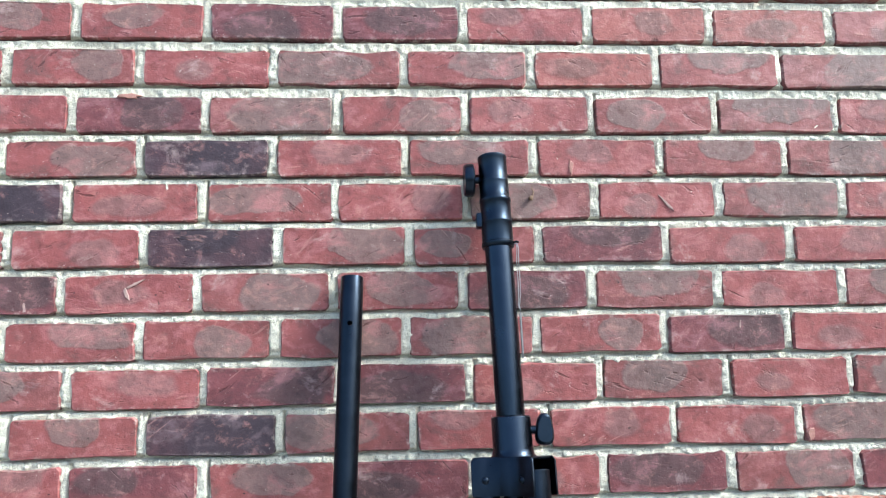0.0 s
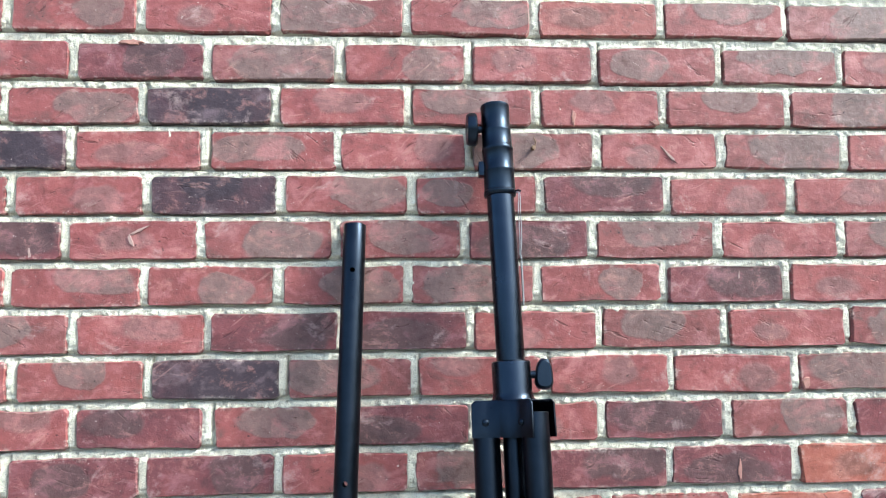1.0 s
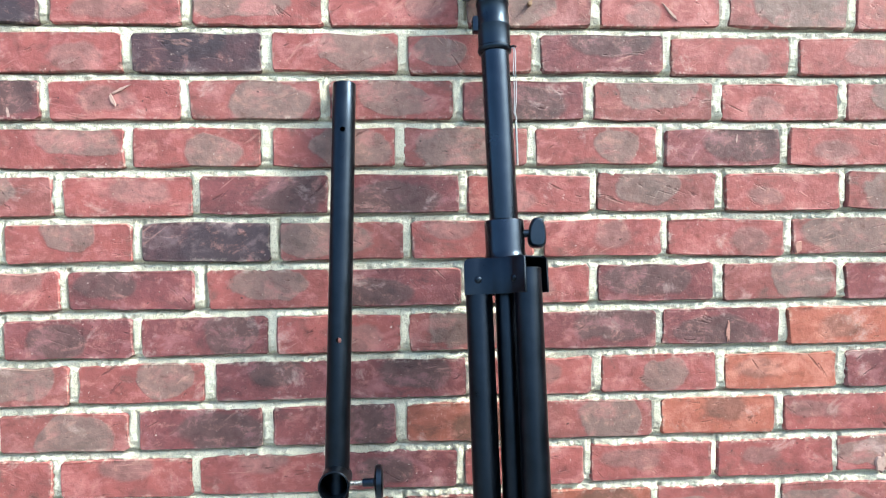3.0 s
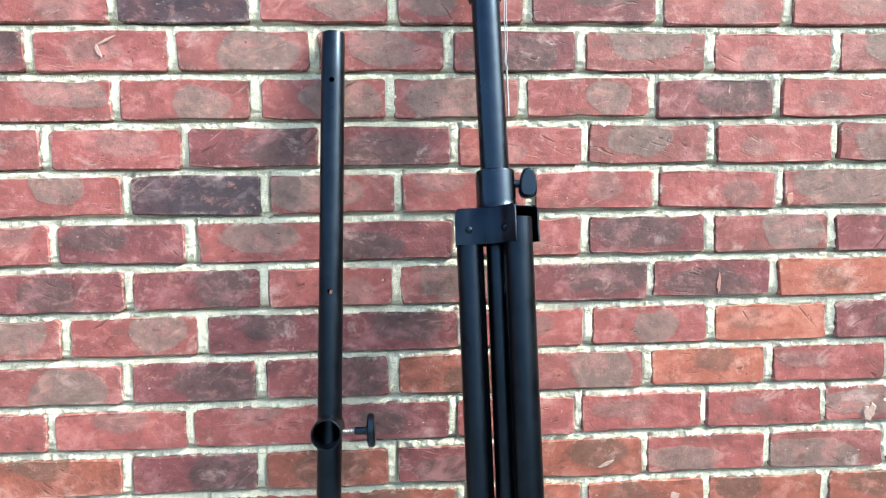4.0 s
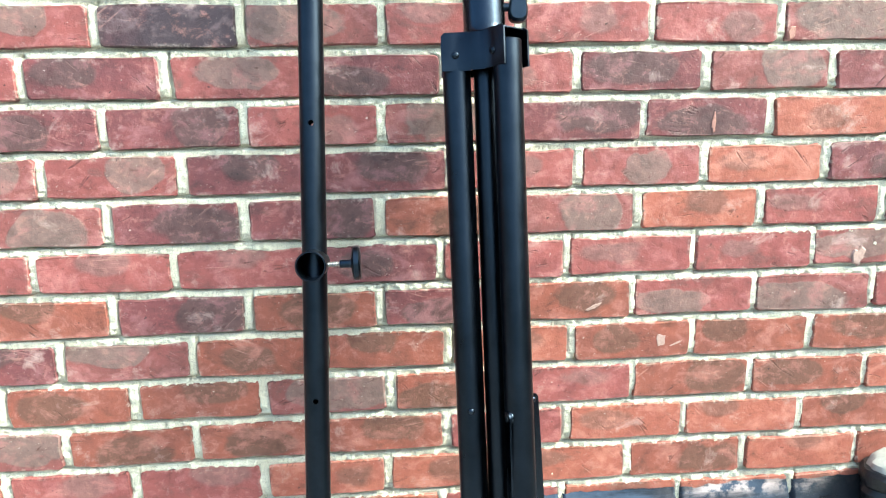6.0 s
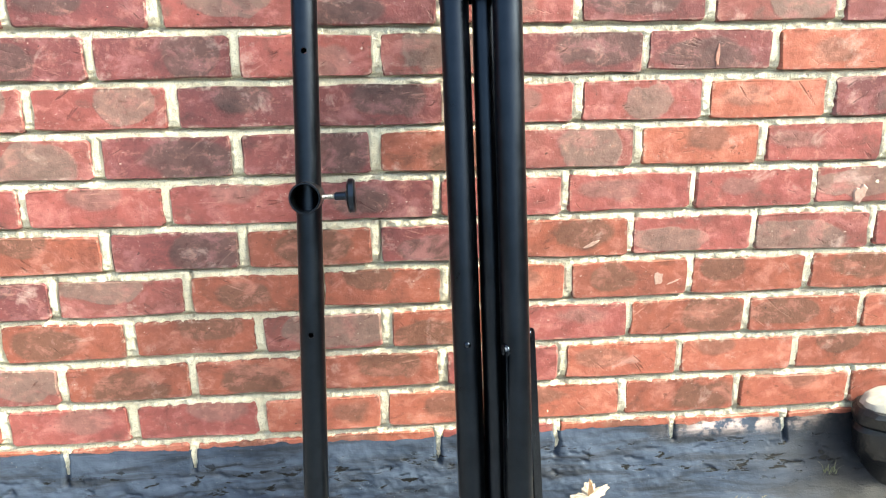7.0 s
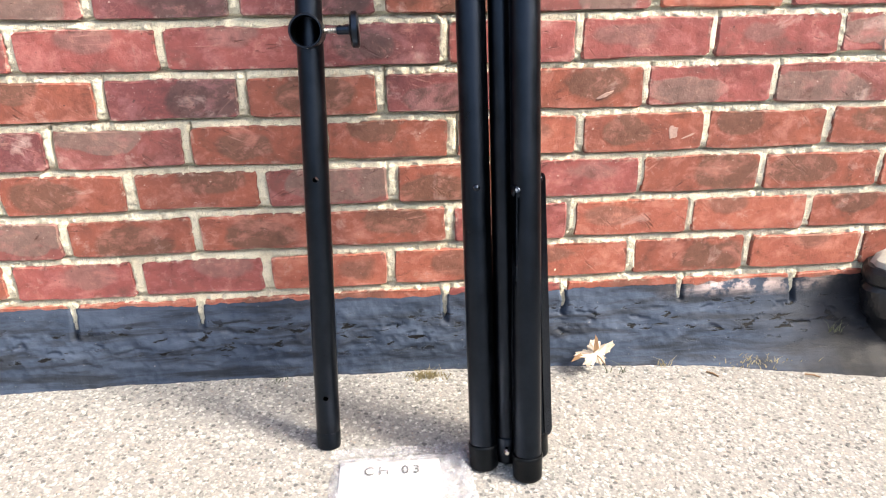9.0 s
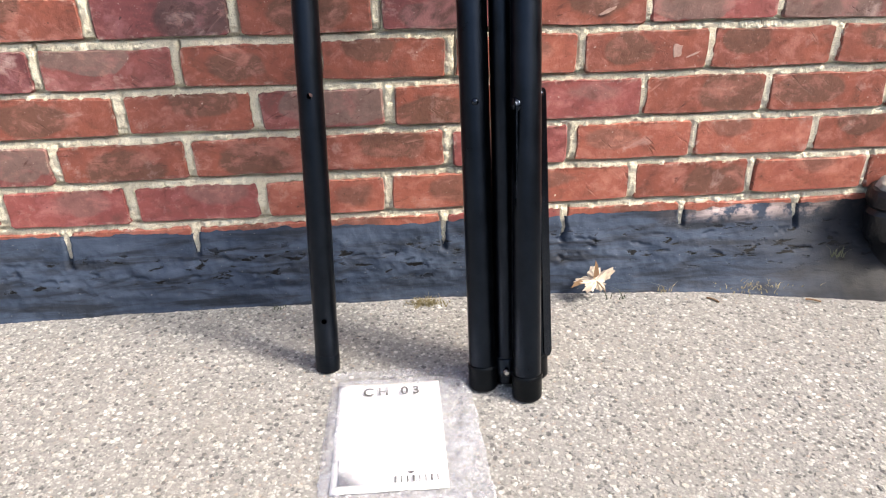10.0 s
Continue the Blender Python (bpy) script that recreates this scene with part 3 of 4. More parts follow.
def tripod():
    base = Matrix.Translation((0.080, 0.830, 0.0))
    stand = tagged(empty("tripod_stand", base), "black steel tripod stand, folded, leaning on the brick wall", "tripod stand")
    inv = base.inverted()

    def local(p):
        return inv @ Vector(p)

    # inner column: from the clamp collar up to the head
    c_lo, c_hi = Vector((0.0805, 0.9685, 0.905)), Vector((0.0692, 1.0300, 1.333))
    cm = inv @ axis_matrix(c_lo, c_hi)
    L = (c_hi - c_lo).length
    part("column_tube", lathe([(0.0208, -0.02), (0.0208, L - 0.14)], 40, cm), SHEEN, stand)
    # head: stepped sleeves with ridges
    t = L
    head = [(0.0208, t - 0.150), (0.0236, t - 0.149), (0.0250, t - 0.147), (0.0250, t - 0.1425), (0.0238, t - 0.141), (0.0236, t - 0.112),
            (0.0243, t - 0.1105), (0.0243, t - 0.1085), (0.0236, t - 0.107), (0.0236, t - 0.078), (0.0246, t - 0.0765), (0.0246, t - 0.072), (0.0232, t - 0.070),
            (0.0226, t - 0.046), (0.0230, t - 0.045), (0.0230, t - 0.0425), (0.0224, t - 0.0415), (0.0222, t - 0.006), (0.0228, t - 0.005), (0.0228, t - 0.001), (0.0215, t), (0.0180, t), (0.0175, t - 0.012), (0.0, t - 0.012)]
    sleeve = part("head_sleeve", lathe(head, 44, cm), PLASTIC, stand, "ribbed black plastic head sleeve")
    part("side_lug", box((0.014, 0.018, 0.024), (-0.0245, 0.004, t - 0.104), 0.0055, cm), PLASTIC, sleeve)
    # head knob, seen edge-on beside the sleeve
    part("head_knob", merged(lathe([(0.0, 0.0), (0.0055, 0.0), (0.0055, 0.008), (0.012, 0.0085), (0.0235, 0.0090), (0.0260, 0.0115), (0.0260, 0.0205), (0.0235, 0.0245), (0.0, 0.0260)], 32,
         cm @ Matrix.Translation((-0.021, 0.006, t - 0.036)) @ pose(0, 0, 0, 0, -90, 0))), PLASTIC, stand, "round black clamp knob")
    # clamp collar above the hub
    collar = [(0.0212, 0.034), (0.0262, 0.0335), (0.0280, 0.032), (0.0284, 0.030), (0.0284, -0.012), (0.0300, -0.019), (0.0325, -0.0225), (0.0, -0.0225)]
    clamp = part("clamp_collar", lathe(collar, 44, cm), SHEEN, stand, "glossy black clamp collar")
    km = cm @ Matrix.Translation((0.0262, -0.004, 0.013))
    stem = part("clamp_stem", lathe([(0.0058, 0.0), (0.0058, 0.012)], 16, km @ pose(0, 0, 0, 0, 90, 0)), PLASTIC, clamp)
    part("clamp_knob", wing_knob(0.0126, 0.0226, 0.0095), PLASTIC, stand, "black wing knob").matrix_local = km @ Matrix.Translation((0.0195, -0.002, 0.000)) @ pose(0, 0, 0, 0, 4, 0)

    # hub bracket: three yokes of bent plate round the column
    hub = Vector((0.0800, 0.9620, 0.859))
    tilt = inv @ axis_matrix(hub - Vector((0, 0.00, 0)), hub + Vector((-0.010, 0.152, 1.0)))
    part("hub_core", lathe([(0.0, -0.020), (0.0200, -0.020), (0.0215, -0.018), (0.0215, 0.019), (0.0250, 0.0225), (0.0, 0.0225)], 32, tilt), SHEEN, stand)
    angles = (176, 304, 426)
    reaches, half = {176: 0.0590, 304: 0.0620, 426: 0.0600, 536: 0.0590}, 0.0214

    def outward(a, r, side):
        a = radians(a)
        return Vector((r * math.cos(a) - side * math.sin(a), r * math.sin(a) + side * math.cos(a)))

    for a, b in zip(angles, angles[1:] + (176 + 360,)):
        # a bent plate: one cheek of this yoke, round the hub, one cheek of the next yoke
        p0, p1, p2, p3 = outward(a, reaches[a], half), outward(a, 0.022, half), outward(b, 0.022, -half), outward(b, reaches[b], -half)
        mid = (p1 + p2) / 2 * 1.06
        path = [p0, p0.lerp(p1, 0.12), p0.lerp(p1, 0.5), p1, p1.lerp(mid, 0.5) * 1.03, mid, mid.lerp(p2, 0.5) * 1.03, p2, p2.lerp(p3, 0.5), p2.lerp(p3, 0.88), p3]
        bm = bmesh.new()
        rows = []
        for q, p in enumerate(path):
            d = (path[min(q + 1, 10)] - path[max(q - 1, 0)]).normalized()
            top = 0.0045 if q in (0, 10) else 0.0      # eased upper corner
            n = Vector((d.y, -d.x)) * 0.0014
            rows.append([bm.verts.new((p.x + s * n.x, p.y + s * n.y, z)) for s, z in ((-1, -0.0265), (1, -0.0265), (1, 0.0222 - top), (0.2, 0.0245 - top), (-1, 0.0245 - top))])
        for r0, r1 in zip(rows, rows[1:]):
            for q in range(5):
                bm.faces.new((r0[q], r0[(q + 1) % 5], r1[(q + 1) % 5], r1[q]))
        bm.faces.new(rows[0]), bm.faces.new(rows[-1])
        bm.transform(tilt)
        plate = part("bracket_plate", bm, BLACK, stand, "bent black steel leg bracket", sharp=62)
        for ang, side in ((a, half + 0.0012), (b, -half - 0.0012)):
            at = outward(ang, 0.0405, side)
            away = outward(ang, 0.0405, side * 1.2)
            bolt = lathe([(0.0, 0.0032), (0.0022, 0.0030), (0.0044, 0.0018), (0.0052, 0.0), (0.0052, -0.001), (0.0, -0.001)], 16, tilt @ axis_matrix((at.x, at.y, -0.006), (away.x, away.y, -0.006)))
            part("bolt", bolt, BLACK, plate)
        lid = box((reaches[a] - 0.006, 2 * half - 0.002, 0.0028), (reaches[a] / 2 - 0.003, 0.0, 0.0222), 0.001, tilt @ pose(0, 0, 0, 0, 0, a))
        part("bracket_top", lid, SHEEN, stand)

    # lower column between the legs, ending in a brace hub
    low_a, low_b = Vector((0.0825, 0.786, 0.008)), hub - Vector((-0.0005, 0, 0.015))
    lm = inv @ axis_matrix(low_a, low_b)
    part("lower_column", lathe([(0.0155, 0.0), (0.0162, 0.002), (0.0162, (low_b - low_a).length)], 32, lm), BLACK, stand)
    part("brace_hub", lathe([(0.0162, 0.012), (0.0180, 0.013), (0.0186, 0.016), (0.0186, 0.034), (0.0180, 0.037), (0.0162, 0.038)], 32, lm, False), PLASTIC, stand)

    legs = {"l": ((0.0492, 0.784, 0.0), (0.0405, 0.9650, 0.872)), "f": ((0.1060, 0.755, 0.0), (0.1042, 0.9230, 0.872)), "r": ((0.1250, 0.803, 0.0), (0.1030, 0.9990, 0.872))}
    for key in legs:
        a, b = (Vector(p) for p in legs[key])
        gm = inv @ axis_matrix(a, b)
        n = (b - a).length
        leg = part("leg", lathe([(0.0182, 0.012), (0.0190, 0.013), (0.0190, n - 0.001), (0.0182, n)], 40, gm), BLACK, stand)
        foot = [(0.0, 0.003), (0.0180, 0.0), (0.0200, 0.0025), (0.0204, 0.006), (0.0204, 0.028), (0.0212, 0.031), (0.0214, 0.034), (0.0206, 0.0362), (0.0188, 0.0368)]
        part("rubber_foot", lathe(foot, 32, gm), RUBBER, leg, "black rubber foot cap")
        # brace: flat bar from a rivet on the leg down to the brace hub
        up = gm @ Vector((0, 0, 0.400))
        side = {"l": Vector((-0.0015, -0.0190, 0.0)), "f": Vector((-0.0168, -0.0105, 0.0)), "r": Vector((0.0200, -0.0100, 0.0))}[key]
        start = up + side
        head_at = axis_matrix(start - side.normalized() * 0.001, start + side.normalized() * 0.006)
        big = 2.2 if key == "f" else 1.15
        part("rivet", lathe([(0.0, 0.0038), (0.0022 * big, 0.0034), (0.0040 * big, 0.0016), (0.0044 * big, 0.0), (0.0044 * big, -0.001), (0.0, -0.001)], 16, head_at), SHEEN, leg, "domed rivet head")
        if key != "l":
            end = {"f": lm @ Vector((0.008, -0.0190, 0.020)), "r": gm @ Vector((0.0190, -0.0090, 0.040))}[key]
            bar_len = (start - end).length
            bm = bmesh.new()
            pts = []
            for i in range(9):
                ang = math.pi * i / 8
                pts.append((0.0085 * math.cos(ang), bar_len + 0.0085 * math.sin(ang)))
            for i in range(9):
                ang = math.pi + math.pi * i / 8
                pts.append((0.0085 * math.cos(ang), 0.0085 * math.sin(ang)))
            f1 = [bm.verts.new((-0.0013, x, z)) for x, z in pts]
            f2 = [bm.verts.new((0.0013, x, z)) for x, z in pts]
            bm.faces.new(f1), bm.faces.new(f2[::-1])
            for i in range(len(pts)):
                j = (i + 1) % len(pts)
                bm.faces.new((f1[i], f1[j], f2[j], f2[i]))
            bm.transform(axis_matrix(end, start) @ pose(0, 0, 0, 0, 0, 14 if key == "f" else -50))
            part("brace", bm, SHEEN, stand, "flat black brace bar")
    part("hub_screw", lathe([(0.0, 0.004), (0.0030, 0.0035), (0.0042, 0.0), (0.0, 0.0)], 16, axis_matrix(lm @ Vector((-0.004, -0.0235, 0.022)), lm @ Vector((-0.004, -0.0335, 0.020)))), STEEL, stand, "bright screw head")

    # safety pin on a thin wire loop
    q = cm @ Vector((0.0235, -0.012, t - 0.146))
    dz = [(0.0, 0.0, 0.0), (0.004, -0.003, -0.001), (0.0052, -0.003, -0.010), (0.0050, -0.002, -0.030), (0.0062, -0.002, -0.055), (0.0060, -0.002, -0.078), (0.0042, -0.002, -0.094), (0.0066, -0.002, -0.106)]
    line = wire([q + Vector(p) for p in dz], 0.0007)
    back = wire([q + Vector((p[0] - 0.0028 * math.sin(i / 7 * math.pi) , p[1] + 0.002, p[2])) for i, p in enumerate(dz)], 0.0007)
    lanyard = part("lanyard", merged(line, back), STEEL, stand, "thin bright wire loop")
    a = q + Vector((0.0052, -0.002, -0.106))
    part("pin", merged(wire([a, a + Vector((0.0012, 0, -0.03)), a + Vector((0.0022, 0, -0.066))], 0.0017)), STEEL, lanyard, "bright steel locking pin")
    part("hook", wire([q + Vector(p) for p in ((-0.004, 0.004, 0.001), (0.003, 0.0, 0.003), (0.0065, -0.001, 0.001))], 0.0017), RUBBER, stand)
    return stand


tripod()


# ---- leaflet in a clear bag ----
def text_mesh(body, size, mat, parent, at, name, rz=0.0, narrow=1.0):
    cu = bpy.data.curves.new(name, "FONT")
    cu.body, cu.size, cu.align_x = body, size, "CENTER"
    cu.space_character, cu.offset = 1.5, 0.0006
    tmp = new("letters", cu)
    me = bpy.data.meshes.new_from_object(tmp.evaluated_get(bpy.context.evaluated_depsgraph_get()))
    bpy.data.objects.remove(tmp)
    me.name = name
    me.materials.append(mat)
    ob = new(name, me)
    ob.parent = parent
    ob.matrix_local = pose(*at, 0, 0, rz) @ Matrix.Diagonal((narrow, 1, 1, 1))
    return ob


def leaflet():
    root = empty("instruction_leaflet", pose(-0.0850, 0.6975, 0.0035, 0, 0, -0.8))
    tagged(root, "white printed instruction leaflet inside the plastic bag", "leaflet")
    w, h = 0.140, 0.205

    def sheet(u, v):
        return ((u - 0.5) * w, (v - 0.5) * h, 0.0012 * fbm(u * 3, v * 3, 5.0) + 0.0006)
    page = sheet_ob("page", grid_sheet(14, 20, sheet), PAPER, root)
    sol = page.modifiers.new("thickness", "SOLIDIFY")
    sol.thickness = 0.0008
    text_mesh("CH 03", 0.0235, INK, root, (0.003, 0.0720, 0.0040), "title_lettering", 0, 0.90)
    # blurred brand line: plain upright bars and a small wedge over it
    for i in range(8):
        part("print_bar", box((0.0016 if i % 3 else 0.0026, 0.0105, 0.0003), (0.007 + i * 0.0072, -0.0870, 0.0032)), INK, root, smooth=False)
    wedge = bmesh.new()
    vs = [wedge.verts.new(p) for p in ((0.020, -0.0745, 0.0033), (0.031, -0.0745, 0.0033), (0.0255, -0.0795, 0.0033))]
    wedge.faces.new(vs)
    part("print_wedge", wedge, INK, root, smooth=False)
    tri = bmesh.new()
    vs = [tri.verts.new(p) for p in ((-0.0610, -0.0925, 0.0033), (-0.0220, -0.0925, 0.0033), (-0.0220, -0.0860, 0.0033), (-0.0400, -0.0500, 0.0033), (-0.0610, -0.0440, 0.0033))]
    tri.faces.new(vs)
    part("print_picture", tri, PICTURE, root, "grey-blue printed corner picture", smooth=False)
    return root


leaflet()


def clear_bag():
    bag = tagged(empty("plastic_bag", pose(-0.068, 0.696, 0)), "crinkled clear plastic bag lying flat on the concrete", "plastic bag")

    def upper(u, v):
        x = -0.098 + 0.196 * u + 0.004 * fbm(v * 6, u * 2, 1.0) + 0.012 * (1 - v) * (u - 0.5)
        y = -0.131 + 0.248 * v + 0.004 * fbm(u * 7, v * 2, 2.0)
        edge = min(u, 1 - u, v, 1 - v)
        z = 0.0105 + 0.0055 * fbm(u * 7, v * 8, 7.0) + 0.005 * abs(fbm(u * 16 + v * 9, v * 12, 9.0))
        z = max(z, 0.0078) if edge > 0.05 else 0.003 + (max(z, 0.0078) - 0.003) * edge / 0.05
        return (x, y, z)

    def under(u, v):
        x, y, _ = upper(u, v)
        return (x, y, 0.0012 + 0.0006 * fbm(u * 9, v * 9, 3.0))

    def seal(u, v):
        x, y, _ = upper(u, 1.0)
        return (x, y + 0.016 * v, 0.004 + 0.005 * abs(fbm(u * 22, v * 2, 5.0)) * (0.4 + v))
    sheet_ob("upper_film", grid_sheet(70, 90, upper), FILM, bag)
    sheet_ob("under_film", grid_sheet(20, 24, under), FILM, bag)
    strip = sheet_ob("sealed_edge", grid_sheet(80, 5, seal), FILM, bag)
    strip["label"] = "crumpled sealed edge of the bag"
    return bag


clear_bag()


# ---- things along the wall's foot ----
def maple_leaf():
    root = tagged(empty("dry_leaf", pose(0.270, 1.004, 0.036, 44, -10, 22) @ Matrix.Diagonal((1.12, 0.95, 1.3, 1))), "curled dry tan maple leaf lying on the tar", "leaf")
    bm = bmesh.new()
    c = bm.verts.new((0, 0, 0.003))
    ring, mid = [], []
    n = 44
    for i in range(n):
        a = 2 * math.pi * i / n
        r = 0.013 + 0.012 * abs(math.cos(2.5 * a)) ** 1.3 + 0.004 * abs(math.cos(11 * a)) - 0.006 * max(0, -math.sin(a))
        x, y = 1.25 * r * math.cos(a), r * math.sin(a)
        curl = 0.006 * math.sin(2 * a + 0.6) + 0.004 * math.sin(5 * a)
        mid.append(bm.verts.new((0.5 * x, 0.5 * y, 0.002 + 0.4 * curl)))
        ring.append(bm.verts.new((x, y, curl + 0.12 * r * math.sin(7 * a))))
    for i in range(n):
        j = (i + 1) % n
        bm.faces.new((c, mid[i], mid[j]))
        bm.faces.new((mid[i], ring[i], ring[j], mid[j]))
    blade = part("blade", bm, LEAF, root, smooth=False)
    blade.modifiers.new("thickness", "SOLIDIFY").thickness = 0.0006
    fold = bmesh.new()
    vs = [fold.verts.new(p) for p in ((-0.004, 0.004, 0.004), (0.007, 0.006, 0.006), (0.004, 0.020, 0.020), (-0.002, 0.028, 0.030))]
    fold.faces.new(vs)
    flap = part("curled_lobe", fold, LEAF_DARK, root, "dark curled lobe", smooth=False)
    flap.modifiers.new("thickness", "SOLIDIFY").thickness = 0.0006
    tip = bmesh.new()
    vs = [tip.verts.new(p) for p in ((-0.020, 0.004, 0.003), (-0.044, 0.006, 0.004), (-0.036, 0.012, 0.008), (-0.024, 0.012, 0.006))]
    tip.faces.new(vs)
    part("side_lobe", tip, LEAF_DARK, root, smooth=False).modifiers.new("thickness", "SOLIDIFY").thickness = 0.0006
    part("stalk", wire([(0, 0, 0.002), (0.004, -0.012, 0.001), (0.010, -0.024, -0.006)], 0.0007), LEAF_DARK, root)


maple_leaf()


def tuft(name, label, x, y, z, count, height, spread, mat, flat=0.5, seed=1):
    """Thin bent blades from one root, joined: nobody would count them."""
    rnd = random.Random(seed)
    bm = bmesh.new()
    for _ in range(count):
        a, h = rnd.uniform(0, 2 * math.pi), height * rnd.uniform(0.4, 1.0)
        bx, by = rnd.gauss(0, spread), rnd.gauss(0, spread * 0.35)
        lean = flat * rnd.uniform(0.3, 1.2) * h
        wd = 0.0007 * rnd.uniform(0.7, 1.5)
        last = None
        for s in (0.0, 0.5, 1.0):
            px, py, pz = bx + lean * s * s * math.cos(a), by + lean * s * s * math.sin(a) * 0.6, h * (s - 0.35 * s * s * flat)
            pair = (bm.verts.new((px - wd * (1 - s * 0.9), py, pz)), bm.verts.new((px + wd * (1 - s * 0.9), py, pz)))
            if last:
                bm.faces.new((last[0], last[1], pair[1], pair[0]))
            last = pair
    ob = mesh_ob(name, bm, mat)
    ob.location = (x, y, z)
    return tagged(ob, label, "grass", kind="stuff")


tuft("grass_tuft", "sparse dry grass in the joint below the tar", -0.018, 1.018, 0.0, 130, 0.024, 0.016, GRASS, 0.9, 3)
tuft("grass_tuft", "thin green weed growing at the tar corner", 0.690, 1.005, 0.055, 14, 0.036, 0.008, GREEN, 0.7, 4)
tuft("grass_tuft", "dry grass clippings lying on the tar", 0.545, 0.975, 0.020, 60, 0.014, 0.030, GRASS, 1.2, 5)
tuft("grass_tuft", "few green grass blades beside the dry leaf", 0.305, 0.992, 0.006, 9, 0.040, 0.012, GREEN, 1.4, 6)
tuft("grass_tuft", "few dry grass blades stuck on the tar", 0.385, 0.990, 0.014, 10, 0.030, 0.010, GRASS, 1.2, 7)
tuft("grass_tuft", "few weed blades in the paving joint", -0.265, 1.030, 0.0, 14, 0.014, 0.008, GREEN, 0.9, 8)


def twig(x, y, z, a, n, label):
    ob = mesh_ob("twig", wire([(0, 0, 0), (n * 0.5, 0.001, 0.001), (n, 0, 0)], 0.0016, 6), LEAF_DARK)
    ob.matrix_world = pose(x, y, z + 0.0016, 0, 0, a)
    tagged(ob, label, "twig", group="twigs on the paving")


twig(0.462, 0.985, 0.0, -50, 0.022, "short dark twig lying on the concrete")
twig(0.622, 0.958, 0.002, -28, 0.024, "short dark twig at the edge of the tar")
twig(-0.128, 0.790, 0.0, -60, 0.014, "tiny dark twig lying on the concrete")


def corner_stub():
    root = tagged(empty("tarred_stub", pose(0.826, 1.020, 0) @ Matrix.Diagonal((1, 0.62, 1, 1))), "tar-coated round stub with a pale concrete top beside the wall", "pipe stub")

    def rough(bm, amount, freq):
        for v in bm.verts:
            d = amount * fbm(v.co.x * freq, v.co.y * freq, v.co.z * freq)
            v.co += Vector((v.co.x, v.co.y, 0)).normalized() * d if v.co.xy.length > 1e-4 else Vector((0, 0, d))
        return bm
    prof = [(0.062, -0.002), (0.060, 0.040), (0.066, 0.072), (0.078, 0.086), (0.084, 0.105), (0.085, 0.130), (0.080, 0.138), (0.088, 0.146), (0.089, 0.164), (0.083, 0.172), (0.0, 0.174)]
    part("tarred_side", rough(lathe(prof, 48), 0.006, 30), BITUMEN, root)
    part("top", rough(lathe([(0.0, 0.193), (0.04, 0.194), (0.062, 0.190), (0.074, 0.182), (0.078, 0.168), (0.0, 0.168)], 40), 0.006, 45), LIME, root, "pale rough concrete top")


corner_stub()


# ---- grit of the paving: uncountable small stones ----
def grit(count):
    rnd = random.Random(11)
    verts, faces = [], []
    for _ in range(count):
        x, y = rnd.uniform(-0.85, 0.95), rnd.uniform(0.40, 1.06)
        if y > float(np.interp(x, EDGE_X, EDGE_Y)) - 0.002:
            continue
        r = 0.0010 + 0.0042 * rnd.random() ** 3.4
        sx, sy, a = r * rnd.uniform(0.8, 1.5), r * rnd.uniform(0.7, 1.1), rnd.uniform(0, math.pi)
        hz = r * rnd.uniform(0.15, 0.38)
        b = len(verts)
        for k in range(6):
            g = 2 * math.pi * k / 6 + rnd.uniform(-0.3, 0.3)
            px, py = sx * math.cos(g), sy * math.sin(g)
            verts.append((x + px * math.cos(a) - py * math.sin(a), y + px * math.sin(a) + py * math.cos(a), -0.0004))
        for k in range(6):
            q = verts[b + k]
            verts.append((x + (q[0] - x) * 0.62, y + (q[1] - y) * 0.62, hz * rnd.uniform(0.8, 1.1)))
        faces.append(tuple(b + 6 + k for k in range(6)))
        faces += [(b + k, b + (k + 1) % 6, b + 6 + (k + 1) % 6, b + 6 + k) for k in range(6)]
    ob = sheet_ob("paving_grit", (verts, faces), GRIT, ground, False)
    tagged(ob, "small mixed stones showing in the concrete", "", kind="stuff")


grit(20000)


# ---- bricks: last, each a piece of the wall ----
def brick_mesh(i):
    """A unit brick 1 m long by its own depth and height, with an uneven, chipped outline."""
    rnd = random.Random(100 + i)
    w, h, d = 0.5, 0.0303, 0.085
    cx, cz = 0.022, 0.0042             # eased corners: along the length (of 1) and the height
    along = [-w + cx, -0.27, -0.05, 0.22, w - cx]
    line = [(x, -h) for x in along] + [(w, -h + cz), (w, 0.002), (w, h - cz)] + [(x, h) for x in along[::-1]] + [(-w, h - cz), (-w, -0.003), (-w, -h + cz)]
    outer = []
    for x, z in line:
        chip = 0.0026 * rnd.random() ** 4
        outer.append((x + rnd.uniform(-0.008, 0.008), z + rnd.uniform(-0.0012, 0.0012) - math.copysign(chip, z)))
    bm = bmesh.new()
    back = [bm.verts.new((x, d, z)) for x, z in outer]
    rim = [bm.verts.new((x, 0.0035 + rnd.uniform(0, 0.0015), z)) for x, z in outer]
    face = []
    for x, z in outer:
        c = 0.0010 + 0.0026 * rnd.random() ** 2
        fx = math.copysign(c / 0.19, x) if abs(x) > 0.4 else 0.0
        face.append(bm.verts.new((x - fx, rnd.uniform(-0.0004, 0.0006), z - math.copysign(c * 0.8, z))))
    n = len(line)
    bm.faces.new(face)
    for k in range(n):
        j = (k + 1) % n
        bm.faces.new((face[k], face[j], rim[j], rim[k]))
        bm.faces.new((rim[k], rim[j], back[j], back[k]))
    me = bpy.data.meshes.new("brick")
    bmesh.ops.recalc_face_normals(bm, faces=bm.faces)
    bm.to_mesh(me)
    bm.free()
    me.materials.append(BRICK_MATS["r"])
    return me


